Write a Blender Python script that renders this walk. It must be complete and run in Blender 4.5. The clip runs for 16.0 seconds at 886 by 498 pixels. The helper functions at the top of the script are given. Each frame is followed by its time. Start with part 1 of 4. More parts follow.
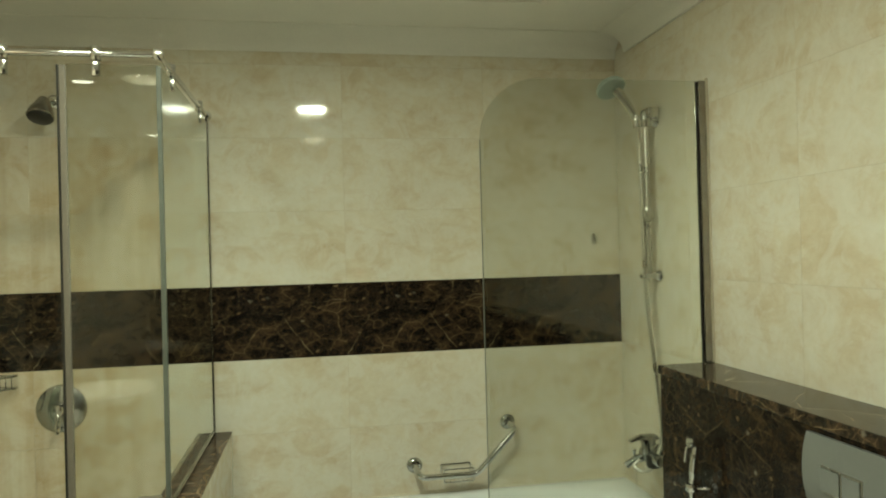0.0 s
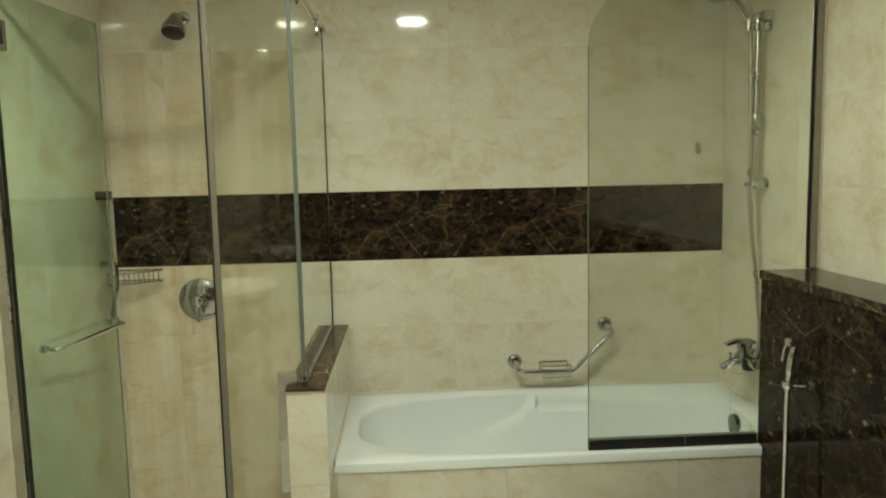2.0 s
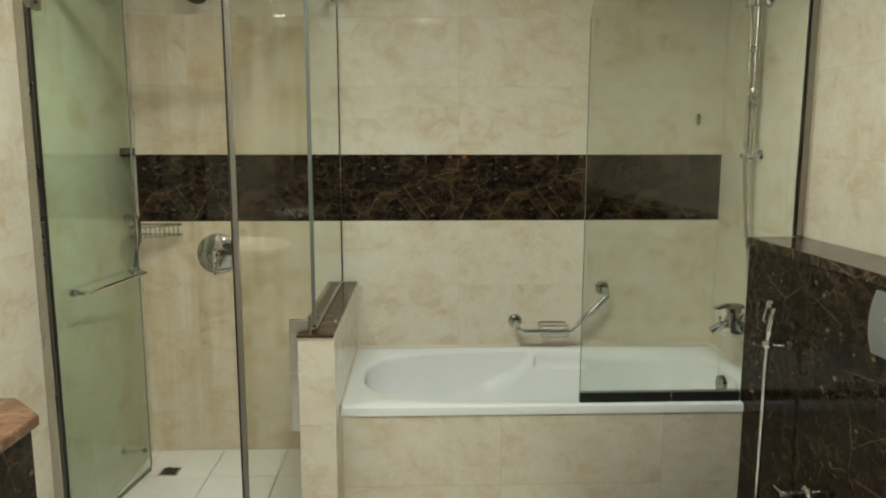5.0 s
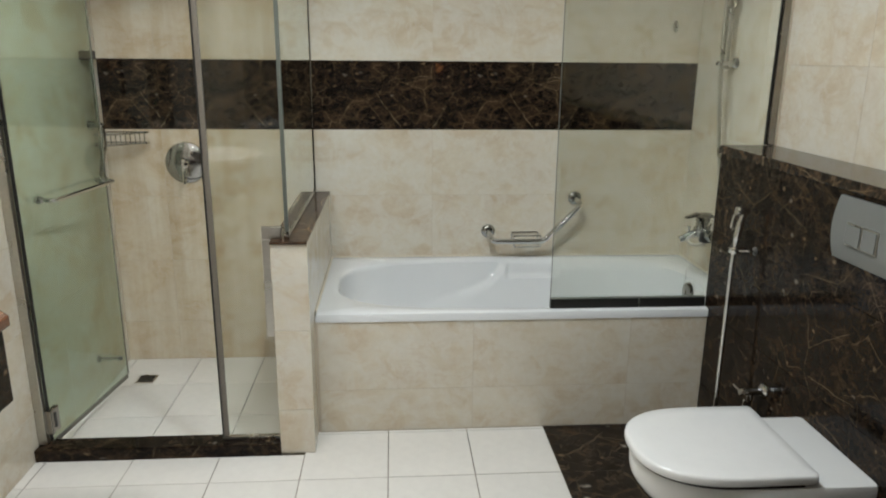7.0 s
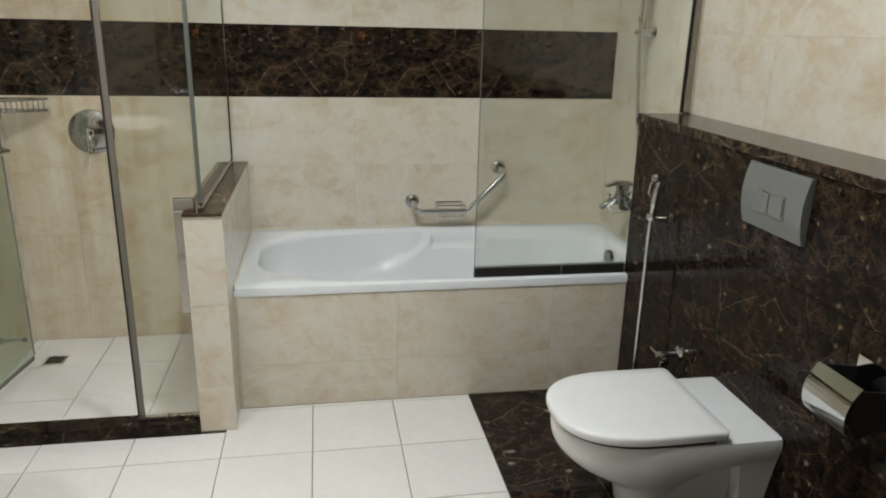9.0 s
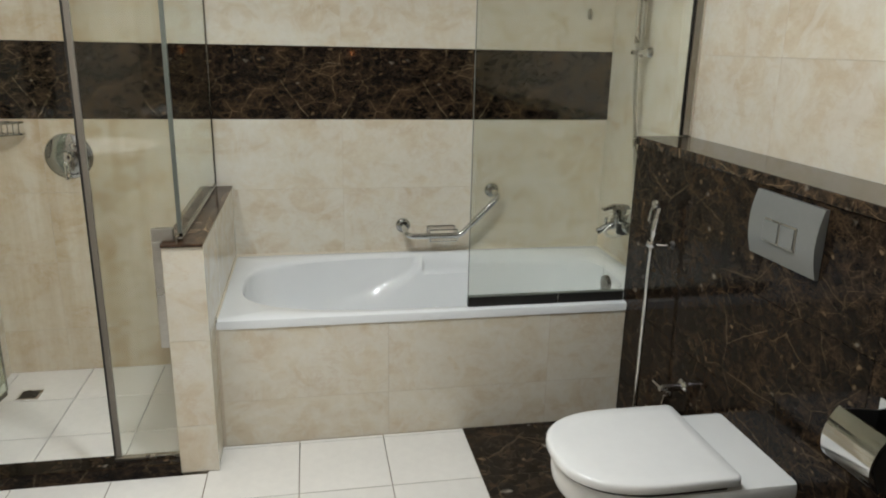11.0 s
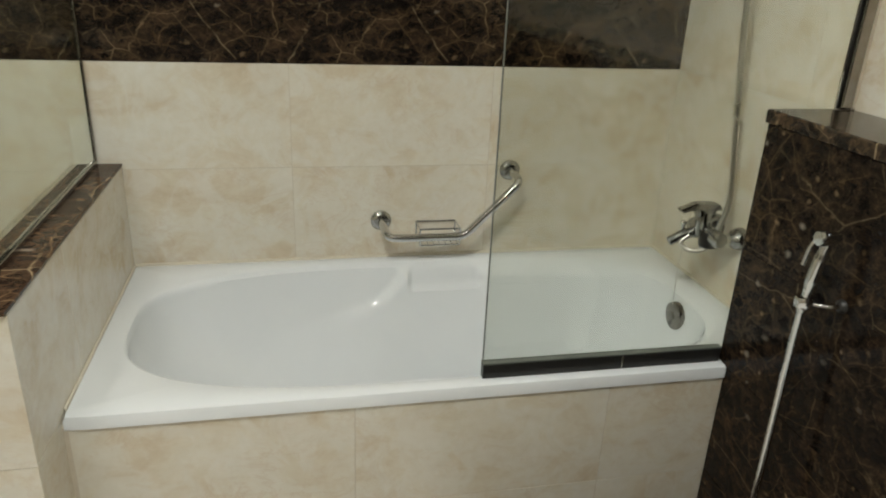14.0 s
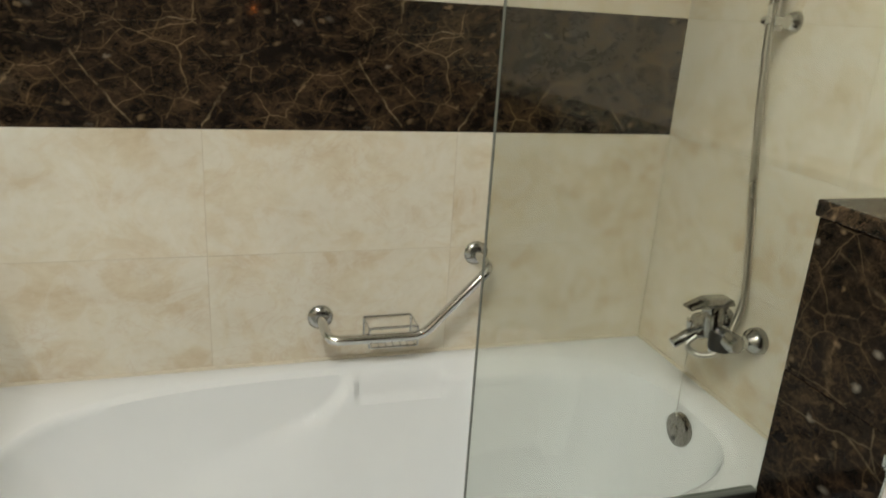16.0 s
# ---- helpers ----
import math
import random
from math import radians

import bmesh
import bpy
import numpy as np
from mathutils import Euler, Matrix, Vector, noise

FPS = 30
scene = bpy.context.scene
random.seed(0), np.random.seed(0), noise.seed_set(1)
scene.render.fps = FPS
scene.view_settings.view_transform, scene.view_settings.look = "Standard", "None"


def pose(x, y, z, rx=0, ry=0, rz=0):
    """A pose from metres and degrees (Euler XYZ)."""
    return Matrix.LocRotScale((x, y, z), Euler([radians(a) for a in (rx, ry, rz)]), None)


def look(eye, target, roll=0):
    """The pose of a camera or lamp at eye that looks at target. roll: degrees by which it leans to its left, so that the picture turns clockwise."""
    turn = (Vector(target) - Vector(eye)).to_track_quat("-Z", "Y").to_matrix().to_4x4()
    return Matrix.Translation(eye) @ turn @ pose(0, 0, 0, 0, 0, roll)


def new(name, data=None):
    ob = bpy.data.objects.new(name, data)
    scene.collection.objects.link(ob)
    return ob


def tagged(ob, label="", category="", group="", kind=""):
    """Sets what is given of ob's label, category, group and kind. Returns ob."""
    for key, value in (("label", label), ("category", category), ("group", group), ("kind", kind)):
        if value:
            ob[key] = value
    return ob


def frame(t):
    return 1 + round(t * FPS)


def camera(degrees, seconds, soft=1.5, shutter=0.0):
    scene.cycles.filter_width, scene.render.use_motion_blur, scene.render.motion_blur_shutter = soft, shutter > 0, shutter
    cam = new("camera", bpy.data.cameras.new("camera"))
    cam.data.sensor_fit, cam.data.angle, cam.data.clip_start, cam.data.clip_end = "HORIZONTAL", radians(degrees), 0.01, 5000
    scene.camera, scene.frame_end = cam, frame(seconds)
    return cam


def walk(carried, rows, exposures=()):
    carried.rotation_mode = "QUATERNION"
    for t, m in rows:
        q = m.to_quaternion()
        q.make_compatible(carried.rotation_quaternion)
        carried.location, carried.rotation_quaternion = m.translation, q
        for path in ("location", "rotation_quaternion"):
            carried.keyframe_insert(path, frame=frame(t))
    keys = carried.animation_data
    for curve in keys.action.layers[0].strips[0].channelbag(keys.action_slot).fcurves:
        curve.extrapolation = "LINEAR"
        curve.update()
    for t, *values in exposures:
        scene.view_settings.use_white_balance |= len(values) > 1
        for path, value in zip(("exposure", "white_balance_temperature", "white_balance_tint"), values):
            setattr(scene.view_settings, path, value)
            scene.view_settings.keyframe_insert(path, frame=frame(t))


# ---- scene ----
cam = camera(63.8, 16.0, soft=1.9, shutter=0.4)
PATH = [
    (0, (0.081, 0.118, 1.482), (0.432, 2.087, 1.492), -1.5),
    (0.5, (0.074, 0.097, 1.478), (0.321, 2.082, 1.448), -1.5),
    (1, (0.045, 0.078, 1.48), (0.102, 2.075, 1.408), -1.2),
    (1.5, (0.02, 0.026, 1.457), (0.127, 2.018, 1.31), -1.0),
    (2, (-0.004, -0.008, 1.445), (0.098, 1.978, 1.229), -1.3),
    (2.5, (0.001, -0.057, 1.44), (0.097, 1.924, 1.184), -0.4),
    (3, (0.009, -0.128, 1.451), (0.041, 1.861, 1.246), 0.2),
    (5.5, (0.022, -0.153, 1.41), (0.099, 1.817, 1.071), -0.0),
    (6, (0.03, -0.141, 1.403), (0.116, 1.818, 1.012), 0.1),
    (6.5, (0.014, -0.173, 1.397), (0.122, 1.771, 0.939), 0.5),
    (7, (0.022, -0.158, 1.382), (0.159, 1.769, 0.863), 0.5),
    (7.5, (0.024, -0.148, 1.377), (0.189, 1.761, 0.804), 0.5),
    (8, (0.026, -0.142, 1.369), (0.226, 1.756, 0.772), 0.6),
    (8.5, (0.042, -0.136, 1.365), (0.347, 1.748, 0.766), 1.3),
    (11, (0.063, -0.02, 1.384), (0.421, 1.869, 0.832), 1.2),
    (11.5, (0.093, 0.143, 1.378), (0.371, 2.041, 0.814), 1.5),
    (12, (0.094, 0.321, 1.379), (0.425, 2.205, 0.796), 1.8),
    (12.5, (0.051, 0.555, 1.38), (0.514, 2.412, 0.801), -0.3),
    (13, (0.065, 0.701, 1.366), (0.57, 2.516, 0.695), 1.1),
    (13.5, (0.15, 0.864, 1.358), (0.558, 2.704, 0.688), 1.8),
    (14, (0.205, 0.995, 1.344), (0.606, 2.808, 0.602), 2.5),
    (14.5, (0.173, 1.166, 1.336), (0.736, 2.932, 0.583), 3.7),
    (15, (0.14, 1.318, 1.332), (0.795, 3.056, 0.59), 2.1),
    (15.5, (0.182, 1.402, 1.328), (0.795, 3.181, 0.649), 3.4),
    (16, (0.245, 1.417, 1.347), (0.825, 3.224, 0.715), 3.6),
]
EXPOSURES = [(0, -0.05, 7200, -19), (3.0, -0.04, 6850, -12), (5.5, 0.01, 6350, -1), (7.0, 0.02, 5850, 6), (11.0, 0.03, 5950, 7), (13.0, 0.06, 6100, 5), (14.5, 0.02, 6350, 4), (15.5, 0.11, 6480, 5), (16, 0.14, 6500, 5)]
walk(cam, [(t, look(eye, target, roll)) for t, eye, target, roll in PATH], EXPOSURES)

# ---- light ----
LX_CEIL = 2.40
world = bpy.data.worlds.new("world")
scene.world = world
world.use_nodes = True
world.node_tree.nodes["Background"].inputs[0].default_value = (0.9, 0.93, 1.0, 1)
world.node_tree.nodes["Background"].inputs[1].default_value = 0.02
# x, y, watts, radius, depth of the collar
DOWNLIGHTS = [(0.072, 1.53, 20.0, 0.085, 0.010), (-0.69, 1.50, 5.0, 0.085, 0.010), (0.08, 0.64, 8.6, 0.085, 0.046), (-0.73, 0.64, 2.8, 0.085, 0.046), (-1.06, 0.42, 10.0, 0.042, 0.010), (-1.06, -1.20, 3.0, 0.042, 0.010)]
for lx, ly, watts, lr, ld in DOWNLIGHTS:
    lamp = bpy.data.lights.new("downlight_lamp", "AREA")
    lamp.shape, lamp.size, lamp.energy, lamp.color = "DISK", 2 * lr, watts, (1.0, 0.985, 0.945) if lx > 0 else (1.0, 0.90, 0.83)
    lamp.spread = radians(180 if lr > 0.05 else 85)
    new("downlight_lamp", lamp).matrix_world = pose(lx, ly, LX_CEIL - 0.007)

# ---- plan ----
X0, X1 = -1.240, 1.40          # left and right wall faces
Y0, Y1 = -1.75, 3.08          # wall behind the walk, wall behind the tub
ZC = LX_CEIL
Z_ROW, ROW = 0.172, 0.2988    # first tile joint above the floor, tile height
BAND = (1.069, 1.367)
XH, YH, ZH = 1.204, 2.334, 1.087  # half wall: face, end, top of its shelf
STUB = (-0.387, -0.270, 2.166, 0.779)
YG = 2.20                     # front glass of the shower
XG = -0.338                   # side glass of the shower


# ---- materials ----
def shader(name):
    m = bpy.data.materials.new(name)
    m.use_nodes = True
    nt = m.node_tree
    return m, nt, nt.nodes["Principled BSDF"]


def node(nt, kind, **inputs):
    n = nt.nodes.new(kind)
    for key, value in inputs.items():
        n.inputs[key.replace("_", " ")].default_value = value
    return n


def ramp(nt, source, stops):
    r = nt.nodes.new("ShaderNodeValToRGB")
    els = r.color_ramp.elements
    while len(els) < len(stops):
        els.new(0.5)
    for e, (p, c) in zip(els, stops):
        e.position, e.color = p, (*c, 1)
    nt.links.new(source, r.inputs["Fac"])
    return r.outputs["Color"]


def mixed(nt, a, b, fac, mode="MIX"):
    n = nt.nodes.new("ShaderNodeMix")
    n.data_type, n.blend_type = "RGBA", mode
    for sock, v in ((n.inputs[6], a), (n.inputs[7], b), (n.inputs[0], fac)):
        if hasattr(v, "is_linked"):
            nt.links.new(v, sock)
        else:
            sock.default_value = v if isinstance(v, float) else (*v, 1)
    return n.outputs[2]


def place_coords(nt, shift=37.0):
    """Object coordinates, moved by a random amount for each piece."""
    tc, info = nt.nodes.new("ShaderNodeTexCoord"), nt.nodes.new("ShaderNodeObjectInfo")
    mul = nt.nodes.new("ShaderNodeMath")
    mul.operation = "MULTIPLY"
    mul.inputs[1].default_value = shift
    nt.links.new(info.outputs["Random"], mul.inputs[0])
    add = nt.nodes.new("ShaderNodeVectorMath")
    nt.links.new(tc.outputs["Object"], add.inputs[0])
    nt.links.new(mul.outputs[0], add.inputs[1])
    return add.outputs[0], info.outputs["Random"]


def noise_tex(nt, vec, scale, detail=4.0, rough=0.55, distort=0.0):
    n = node(nt, "ShaderNodeTexNoise", Scale=scale, Detail=detail, Roughness=rough, Distortion=distort)
    nt.links.new(vec, n.inputs["Vector"])
    return n.outputs["Fac"]


def bump(nt, b, height, strength, distance=0.002):
    n = node(nt, "ShaderNodeBump", Strength=strength, Distance=distance)
    nt.links.new(height, n.inputs["Height"])
    nt.links.new(n.outputs[0], b.inputs["Normal"])


def cream_marble(name, tint=(1, 1, 1), rough=0.055, streaks=0.0):
    m, nt, b = shader(name)
    vec, rnd = place_coords(nt)
    squash = nt.nodes.new('ShaderNodeMapping')
    squash.inputs['Scale'].default_value, squash.inputs['Rotation'].default_value = (0.75, 0.75, 1.25), (0.3, 0.5, 0.2)
    nt.links.new(vec, squash.inputs['Vector'])
    flat = squash.outputs[0]
    big = ramp(nt, noise_tex(nt, flat, 5.0, 7.0, 0.62, 0.7), [(0.28, (0.57, 0.475, 0.34)), (0.42, (0.64, 0.570, 0.44)), (0.53, (0.69, 0.645, 0.53)), (0.68, (0.72, 0.695, 0.61))])
    veil = ramp(nt, noise_tex(nt, vec, 9.0, 6.0, 0.66, 1.2), [(0.44, (0, 0, 0)), (0.56, (0.9, 0.9, 0.9)), (0.70, (1, 1, 1))])
    col = mixed(nt, big, mixed(nt, big, (0.725, 0.71, 0.645), veil), 0.60)
    ochre = ramp(nt, noise_tex(nt, flat, 11.0, 6.0, 0.68, 1.6), [(0.56, (0, 0, 0)), (0.70, (0.25, 0.25, 0.25))])
    col = mixed(nt, col, (0.60, 0.475, 0.305), ochre)
    crack = node(nt, "ShaderNodeTexNoise", Scale=6.5, Detail=6.0, Roughness=0.66, Distortion=1.3)
    nt.links.new(flat, crack.inputs["Vector"])
    thin = ramp(nt, crack.outputs["Fac"], [(0.478, (0, 0, 0)), (0.496, (0.26, 0.26, 0.26)), (0.502, (0.26, 0.26, 0.26)), (0.522, (0, 0, 0))])
    where = ramp(nt, noise_tex(nt, vec, 3.5, 3.0), [(0.46, (0, 0, 0)), (0.62, (1, 1, 1))])
    col = mixed(nt, col, (0.55, 0.42, 0.29), mixed(nt, thin, where, 1.0, "MULTIPLY"))
    fine = ramp(nt, noise_tex(nt, vec, 42.0, 3.0), [(0.3, (0.93, 0.92, 0.89)), (0.7, (1, 1, 1))])
    col = mixed(nt, col, fine, 0.7, "MULTIPLY")
    col = mixed(nt, col, tint, 1.0, "MULTIPLY")
    if streaks:
        stretch = nt.nodes.new("ShaderNodeMapping")
        stretch.inputs["Scale"].default_value = (11.0, 11.0, 0.7)
        nt.links.new(nt.nodes.new("ShaderNodeNewGeometry").outputs["Position"], stretch.inputs["Vector"])
        runs = ramp(nt, noise_tex(nt, stretch.outputs[0], 1.0, 4.0, 0.6), [(0.42, (0.82, 0.74, 0.62)), (0.60, (1, 1, 1))])
        col = mixed(nt, col, runs, streaks, "MULTIPLY")
    nt.links.new(col, b.inputs["Base Color"])
    b.inputs["Roughness"].default_value = rough
    b.inputs["Specular IOR Level"].default_value = 0.45
    bump(nt, b, noise_tex(nt, vec, 3.0, 2.0), 0.012, 0.004)
    return m


def dark_marble(name, light=1.0, rough=0.06, brown=0.0, gloss=0.5, shift=37.0, net=1.0):
    m, nt, b = shader(name)
    vec, rnd = place_coords(nt, shift)
    turn = nt.nodes.new("ShaderNodeMapping")
    turn.inputs["Rotation"].default_value, turn.inputs["Scale"].default_value = (0.2, 0.62, 0.3), (0.75, 1.0, 1.2)
    nt.links.new(vec, turn.inputs["Vector"])
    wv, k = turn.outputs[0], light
    for wscale, amount in ((4.0, 0.06), (20.0, 0.016), (70.0, 0.005)):
        warp = node(nt, "ShaderNodeTexNoise", Scale=wscale, Detail=2.0)
        nt.links.new(vec, warp.inputs["Vector"])
        sc = nt.nodes.new("ShaderNodeVectorMath")
        sc.operation = "SCALE"
        sc.inputs["Scale"].default_value = amount
        nt.links.new(warp.outputs["Color"], sc.inputs[0])
        add = nt.nodes.new("ShaderNodeVectorMath")
        nt.links.new(wv, add.inputs[0])
        nt.links.new(sc.outputs[0], add.inputs[1])
        wv = add.outputs[0]
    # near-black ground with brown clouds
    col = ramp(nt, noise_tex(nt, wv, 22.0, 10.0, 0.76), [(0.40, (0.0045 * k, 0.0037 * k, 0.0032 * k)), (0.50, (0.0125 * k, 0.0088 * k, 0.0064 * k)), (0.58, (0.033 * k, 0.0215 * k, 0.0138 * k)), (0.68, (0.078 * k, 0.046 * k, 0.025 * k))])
    # lace of broken brown cracks at two scales
    for scale, tone, half, mask_scale, m0, m1, amount in ((13.0, (0.100, 0.060, 0.030), 0.026, 5.0, 0.44, 0.62, 0.6), (30.0, (0.135, 0.085, 0.045), 0.020, 7.0, 0.47, 0.64, 0.5)):
        f = noise_tex(nt, wv, scale, 9.0, 0.72, 0.25)
        ridge = ramp(nt, f, [(0.5 - half, (0, 0, 0)), (0.496, (amount,) * 3), (0.504, (amount,) * 3), (0.5 + half, (0, 0, 0))])
        mask = ramp(nt, noise_tex(nt, vec, mask_scale, 7.0, 0.78), [(m0, (0, 0, 0)), (m1, (1, 1, 1))])
        col = mixed(nt, col, tuple(q * (0.15 + 0.85 * k) for q in tone), mixed(nt, ridge, mask, 1.0, "MULTIPLY"))
    # thin pale veins, long ones and a finer net
    for scale, halo, width, tone, mask_scale, m0, m1, strength in ((3.2, 0.045, 0.0058, (0.37, 0.285, 0.170), 3.5, 0.45, 0.56, 0.95), (8.5, 0.12, 0.014, (0.29, 0.200, 0.105), 6.0, 0.46, 0.58, 0.85), (20.0, 0.22, 0.034, (0.185, 0.118, 0.060), 8.0, 0.46, 0.60, 0.75)):
        v = node(nt, "ShaderNodeTexVoronoi", Scale=scale)
        v.feature = "DISTANCE_TO_EDGE"
        nt.links.new(wv, v.inputs["Vector"])
        mask = ramp(nt, noise_tex(nt, vec, mask_scale, 8.0, 0.80), [(m0, (0, 0, 0)), (m1, (1, 1, 1))])
        fog = ramp(nt, v.outputs["Distance"], [(0.0, (0.4 * net,) * 3), (halo, (0, 0, 0))])
        col = mixed(nt, col, (0.080 * k, 0.051 * k, 0.029 * k), mixed(nt, fog, mask, 1.0, "MULTIPLY"))
        line = ramp(nt, v.outputs["Distance"], [(0.0, (strength * net,) * 3), (width, (0, 0, 0))])
        col = mixed(nt, col, tuple(q * (0.25 + 0.75 * k) for q in tone), mixed(nt, line, mask, 1.0, "MULTIPLY"))
    # pale broken chips of calcite
    for scale, tone, size in ((17.0, (0.40, 0.36, 0.29), 0.20), (30.0, (0.26, 0.18, 0.10), 0.26)):
        rough_edge = node(nt, "ShaderNodeTexNoise", Scale=48.0, Detail=3.0)
        nt.links.new(vec, rough_edge.inputs["Vector"])
        sc = nt.nodes.new("ShaderNodeVectorMath")
        sc.operation = "SCALE"
        sc.inputs["Scale"].default_value = 0.016
        nt.links.new(rough_edge.outputs["Color"], sc.inputs[0])
        add = nt.nodes.new("ShaderNodeVectorMath")
        nt.links.new(wv, add.inputs[0])
        nt.links.new(sc.outputs[0], add.inputs[1])
        chip = node(nt, "ShaderNodeTexVoronoi", Scale=scale)
        nt.links.new(add.outputs[0], chip.inputs["Vector"])
        spot = ramp(nt, chip.outputs["Distance"], [(size * 0.3, (0.62,) * 3), (size, (0, 0, 0))])
        sep = nt.nodes.new("ShaderNodeSeparateColor")
        nt.links.new(chip.outputs["Color"], sep.inputs[0])
        rare = ramp(nt, sep.outputs[0], [(0.74 + 0.06 * net, (0, 0, 0)), (0.90 + 0.07 * net, (1, 1, 1))])
        col = mixed(nt, col, tone, mixed(nt, spot, rare, 1.0, "MULTIPLY"))
    if brown:
        col = mixed(nt, col, (0.30, 0.13, 0.065), brown)
    nt.links.new(col, b.inputs["Base Color"])
    b.inputs["Roughness"].default_value = rough
    b.inputs["Specular IOR Level"].default_value = gloss
    bump(nt, b, noise_tex(nt, vec, 4.0, 2.0), 0.02, 0.003)
    return m


def plain(name, colour, rough=0.4, metal=0.0, grain=60.0, vary=0.06, bumpy=0.05):
    m, nt, b = shader(name)
    tc = nt.nodes.new("ShaderNodeTexCoord")
    n1 = noise_tex(nt, tc.outputs["Object"], grain, 3.0)
    n2 = noise_tex(nt, tc.outputs["Object"], grain / 12, 2.0)
    lo, hi = tuple(max(0, c * (1 - vary)) for c in colour), tuple(min(1, c * (1 + vary)) for c in colour)
    col = mixed(nt, ramp(nt, n1, [(0.35, lo), (0.65, hi)]), ramp(nt, n2, [(0.35, lo), (0.65, hi)]), 0.5)
    nt.links.new(col, b.inputs["Base Color"])
    b.inputs["Metallic"].default_value = metal
    r = node(nt, "ShaderNodeMapRange")
    r.inputs["To Min"].default_value, r.inputs["To Max"].default_value = rough * 0.8, rough * 1.25
    nt.links.new(n2, r.inputs["Value"])
    nt.links.new(r.outputs[0], b.inputs["Roughness"])
    if bumpy:
        bump(nt, b, n1, bumpy, 0.001)
    return m


def glass(name, tint):
    m, nt, b = shader(name)
    b.inputs["Base Color"].default_value = (*tint, 1)
    b.inputs["Transmission Weight"].default_value = 1.0
    b.inputs["IOR"].default_value = 1.46
    tc = nt.nodes.new("ShaderNodeTexCoord")
    film = noise_tex(nt, tc.outputs["Object"], 3.0, 5.0, 0.7)
    nt.links.new(ramp(nt, film, [(0.4, (0.0, 0.0, 0.0)), (0.8, (0.004, 0.004, 0.004))]), b.inputs["Roughness"])
    return m


def glow(name, colour, strength):
    m, nt, b = shader(name)
    b.inputs["Base Color"].default_value = (0.8, 0.8, 0.8, 1)
    b.inputs["Emission Color"].default_value = (*colour, 1)
    b.inputs["Emission Strength"].default_value = strength
    return m


M_CREAM = cream_marble("cream_marble_tile", (1.0, 0.98, 0.96))
M_SHOWER = cream_marble("cream_marble_tile_water_stained", (0.97, 0.925, 0.87), 0.08, 0.6)
M_BAND = dark_marble("dark_brown_marble", 0.88, 0.05, 0.0, 0.4, 0.0, 0.72)
M_FLOOR_DARK = dark_marble("dark_brown_marble_floor", 0.75, 0.08, 0.0, 0.30, 37.0, 0.42)
# Same marble as the band, darker: the dimmer light there is in the colour.
M_DARK = dark_marble("dark_brown_marble_shaded", 0.68, 0.09, 0.0, 0.12, 37.0, 0.42)
# Cap and shelf: lighter copies, with the light they catch put into the tone.
M_CAP = dark_marble("brown_marble_cap_lit", 1.4, 0.14, 0.06, 0.14)
M_SHELF = dark_marble("brown_marble_shelf_lit", 1.1, 0.12, 0.0, 0.25)
M_COUNTER = dark_marble("red_brown_marble_counter", 2.0, 0.16, 0.35)
M_GROUT = plain("beige_grout", (0.55, 0.48, 0.37), 0.8)
M_GROUT_DARK = plain("dark_grout", (0.22, 0.175, 0.125), 0.7)
M_FGROUT = plain("floor_grout", (0.20, 0.17, 0.13), 0.85)
M_FLOOR = plain("white_floor_tile", (0.74, 0.72, 0.675), 0.22, 0, 30.0, 0.04)
M_PAINT = plain("white_ceiling_paint", (0.74, 0.72, 0.66), 0.7, 0, 90.0, 0.03, 0.1)
# Wall tone kept dark so chrome and glass mirror a dim room.
M_FRONT = plain("dark_unseen_wall_paint", (0.15, 0.132, 0.110), 0.6, 0, 90.0, 0.05, 0.1)
M_CHROME = plain("chrome", (0.64, 0.64, 0.63), 0.09, 1.0, 20.0, 0.03, 0)
M_STEEL = plain("brushed_steel", (0.55, 0.53, 0.48), 0.28, 1.0, 80.0, 0.08, 0.05)
M_PLATE = plain("satin_grey_plate", (0.225, 0.230, 0.222), 0.30, 0.35, 80.0, 0.03, 0.02)
M_CERAMIC = plain("white_ceramic", (0.77, 0.77, 0.75), 0.08, 0, 8.0, 0.02, 0)
M_ACRYLIC = plain("white_acrylic", (0.77, 0.785, 0.79), 0.022, 0, 6.0, 0.02, 0)
M_SEAT = plain("white_plastic_seat", (0.745, 0.742, 0.725), 0.22, 0, 30.0, 0.02, 0.02)
M_BLACK = plain("dark_plastic", (0.018, 0.017, 0.015), 0.3, 0, 50.0, 0.15, 0.05)
M_SEAL = plain("grey_rubber_seal", (0.13, 0.122, 0.10), 0.45, 0, 50.0, 0.08, 0.05)
M_EDGE = plain("green_grey_glass_edge", (0.105, 0.115, 0.098), 0.35, 0, 50.0, 0.08, 0)
# Dark reflections of the room are put into this chrome's base colour.
M_CHROME_DARK = plain("chrome_dark_reflections", (0.34, 0.32, 0.29), 0.16, 1.0, 40.0, 0.12, 0.03)
M_SILICONE = plain("cream_silicone", (0.66, 0.60, 0.48), 0.5, 0, 60.0, 0.06, 0.05)
# Lowered base colour stands in for dim surroundings mirrored in the chrome.
M_CHROME_DIM = plain("chrome_dim_reflections", (0.44, 0.44, 0.43), 0.14, 1.0, 30.0, 0.06, 0)
M_HEAD = plain("grey_green_spray_face", (0.36, 0.42, 0.38), 0.3, 0, 60.0, 0.05, 0)
M_GLASS = glass("clear_glass", (0.81, 0.825, 0.775))
M_GLASS_SIDE = glass("grey_green_side_glass", (0.75, 0.80, 0.755))
M_GLASS_BATH = glass("faintly_green_bath_screen_glass", (0.81, 0.832, 0.785))
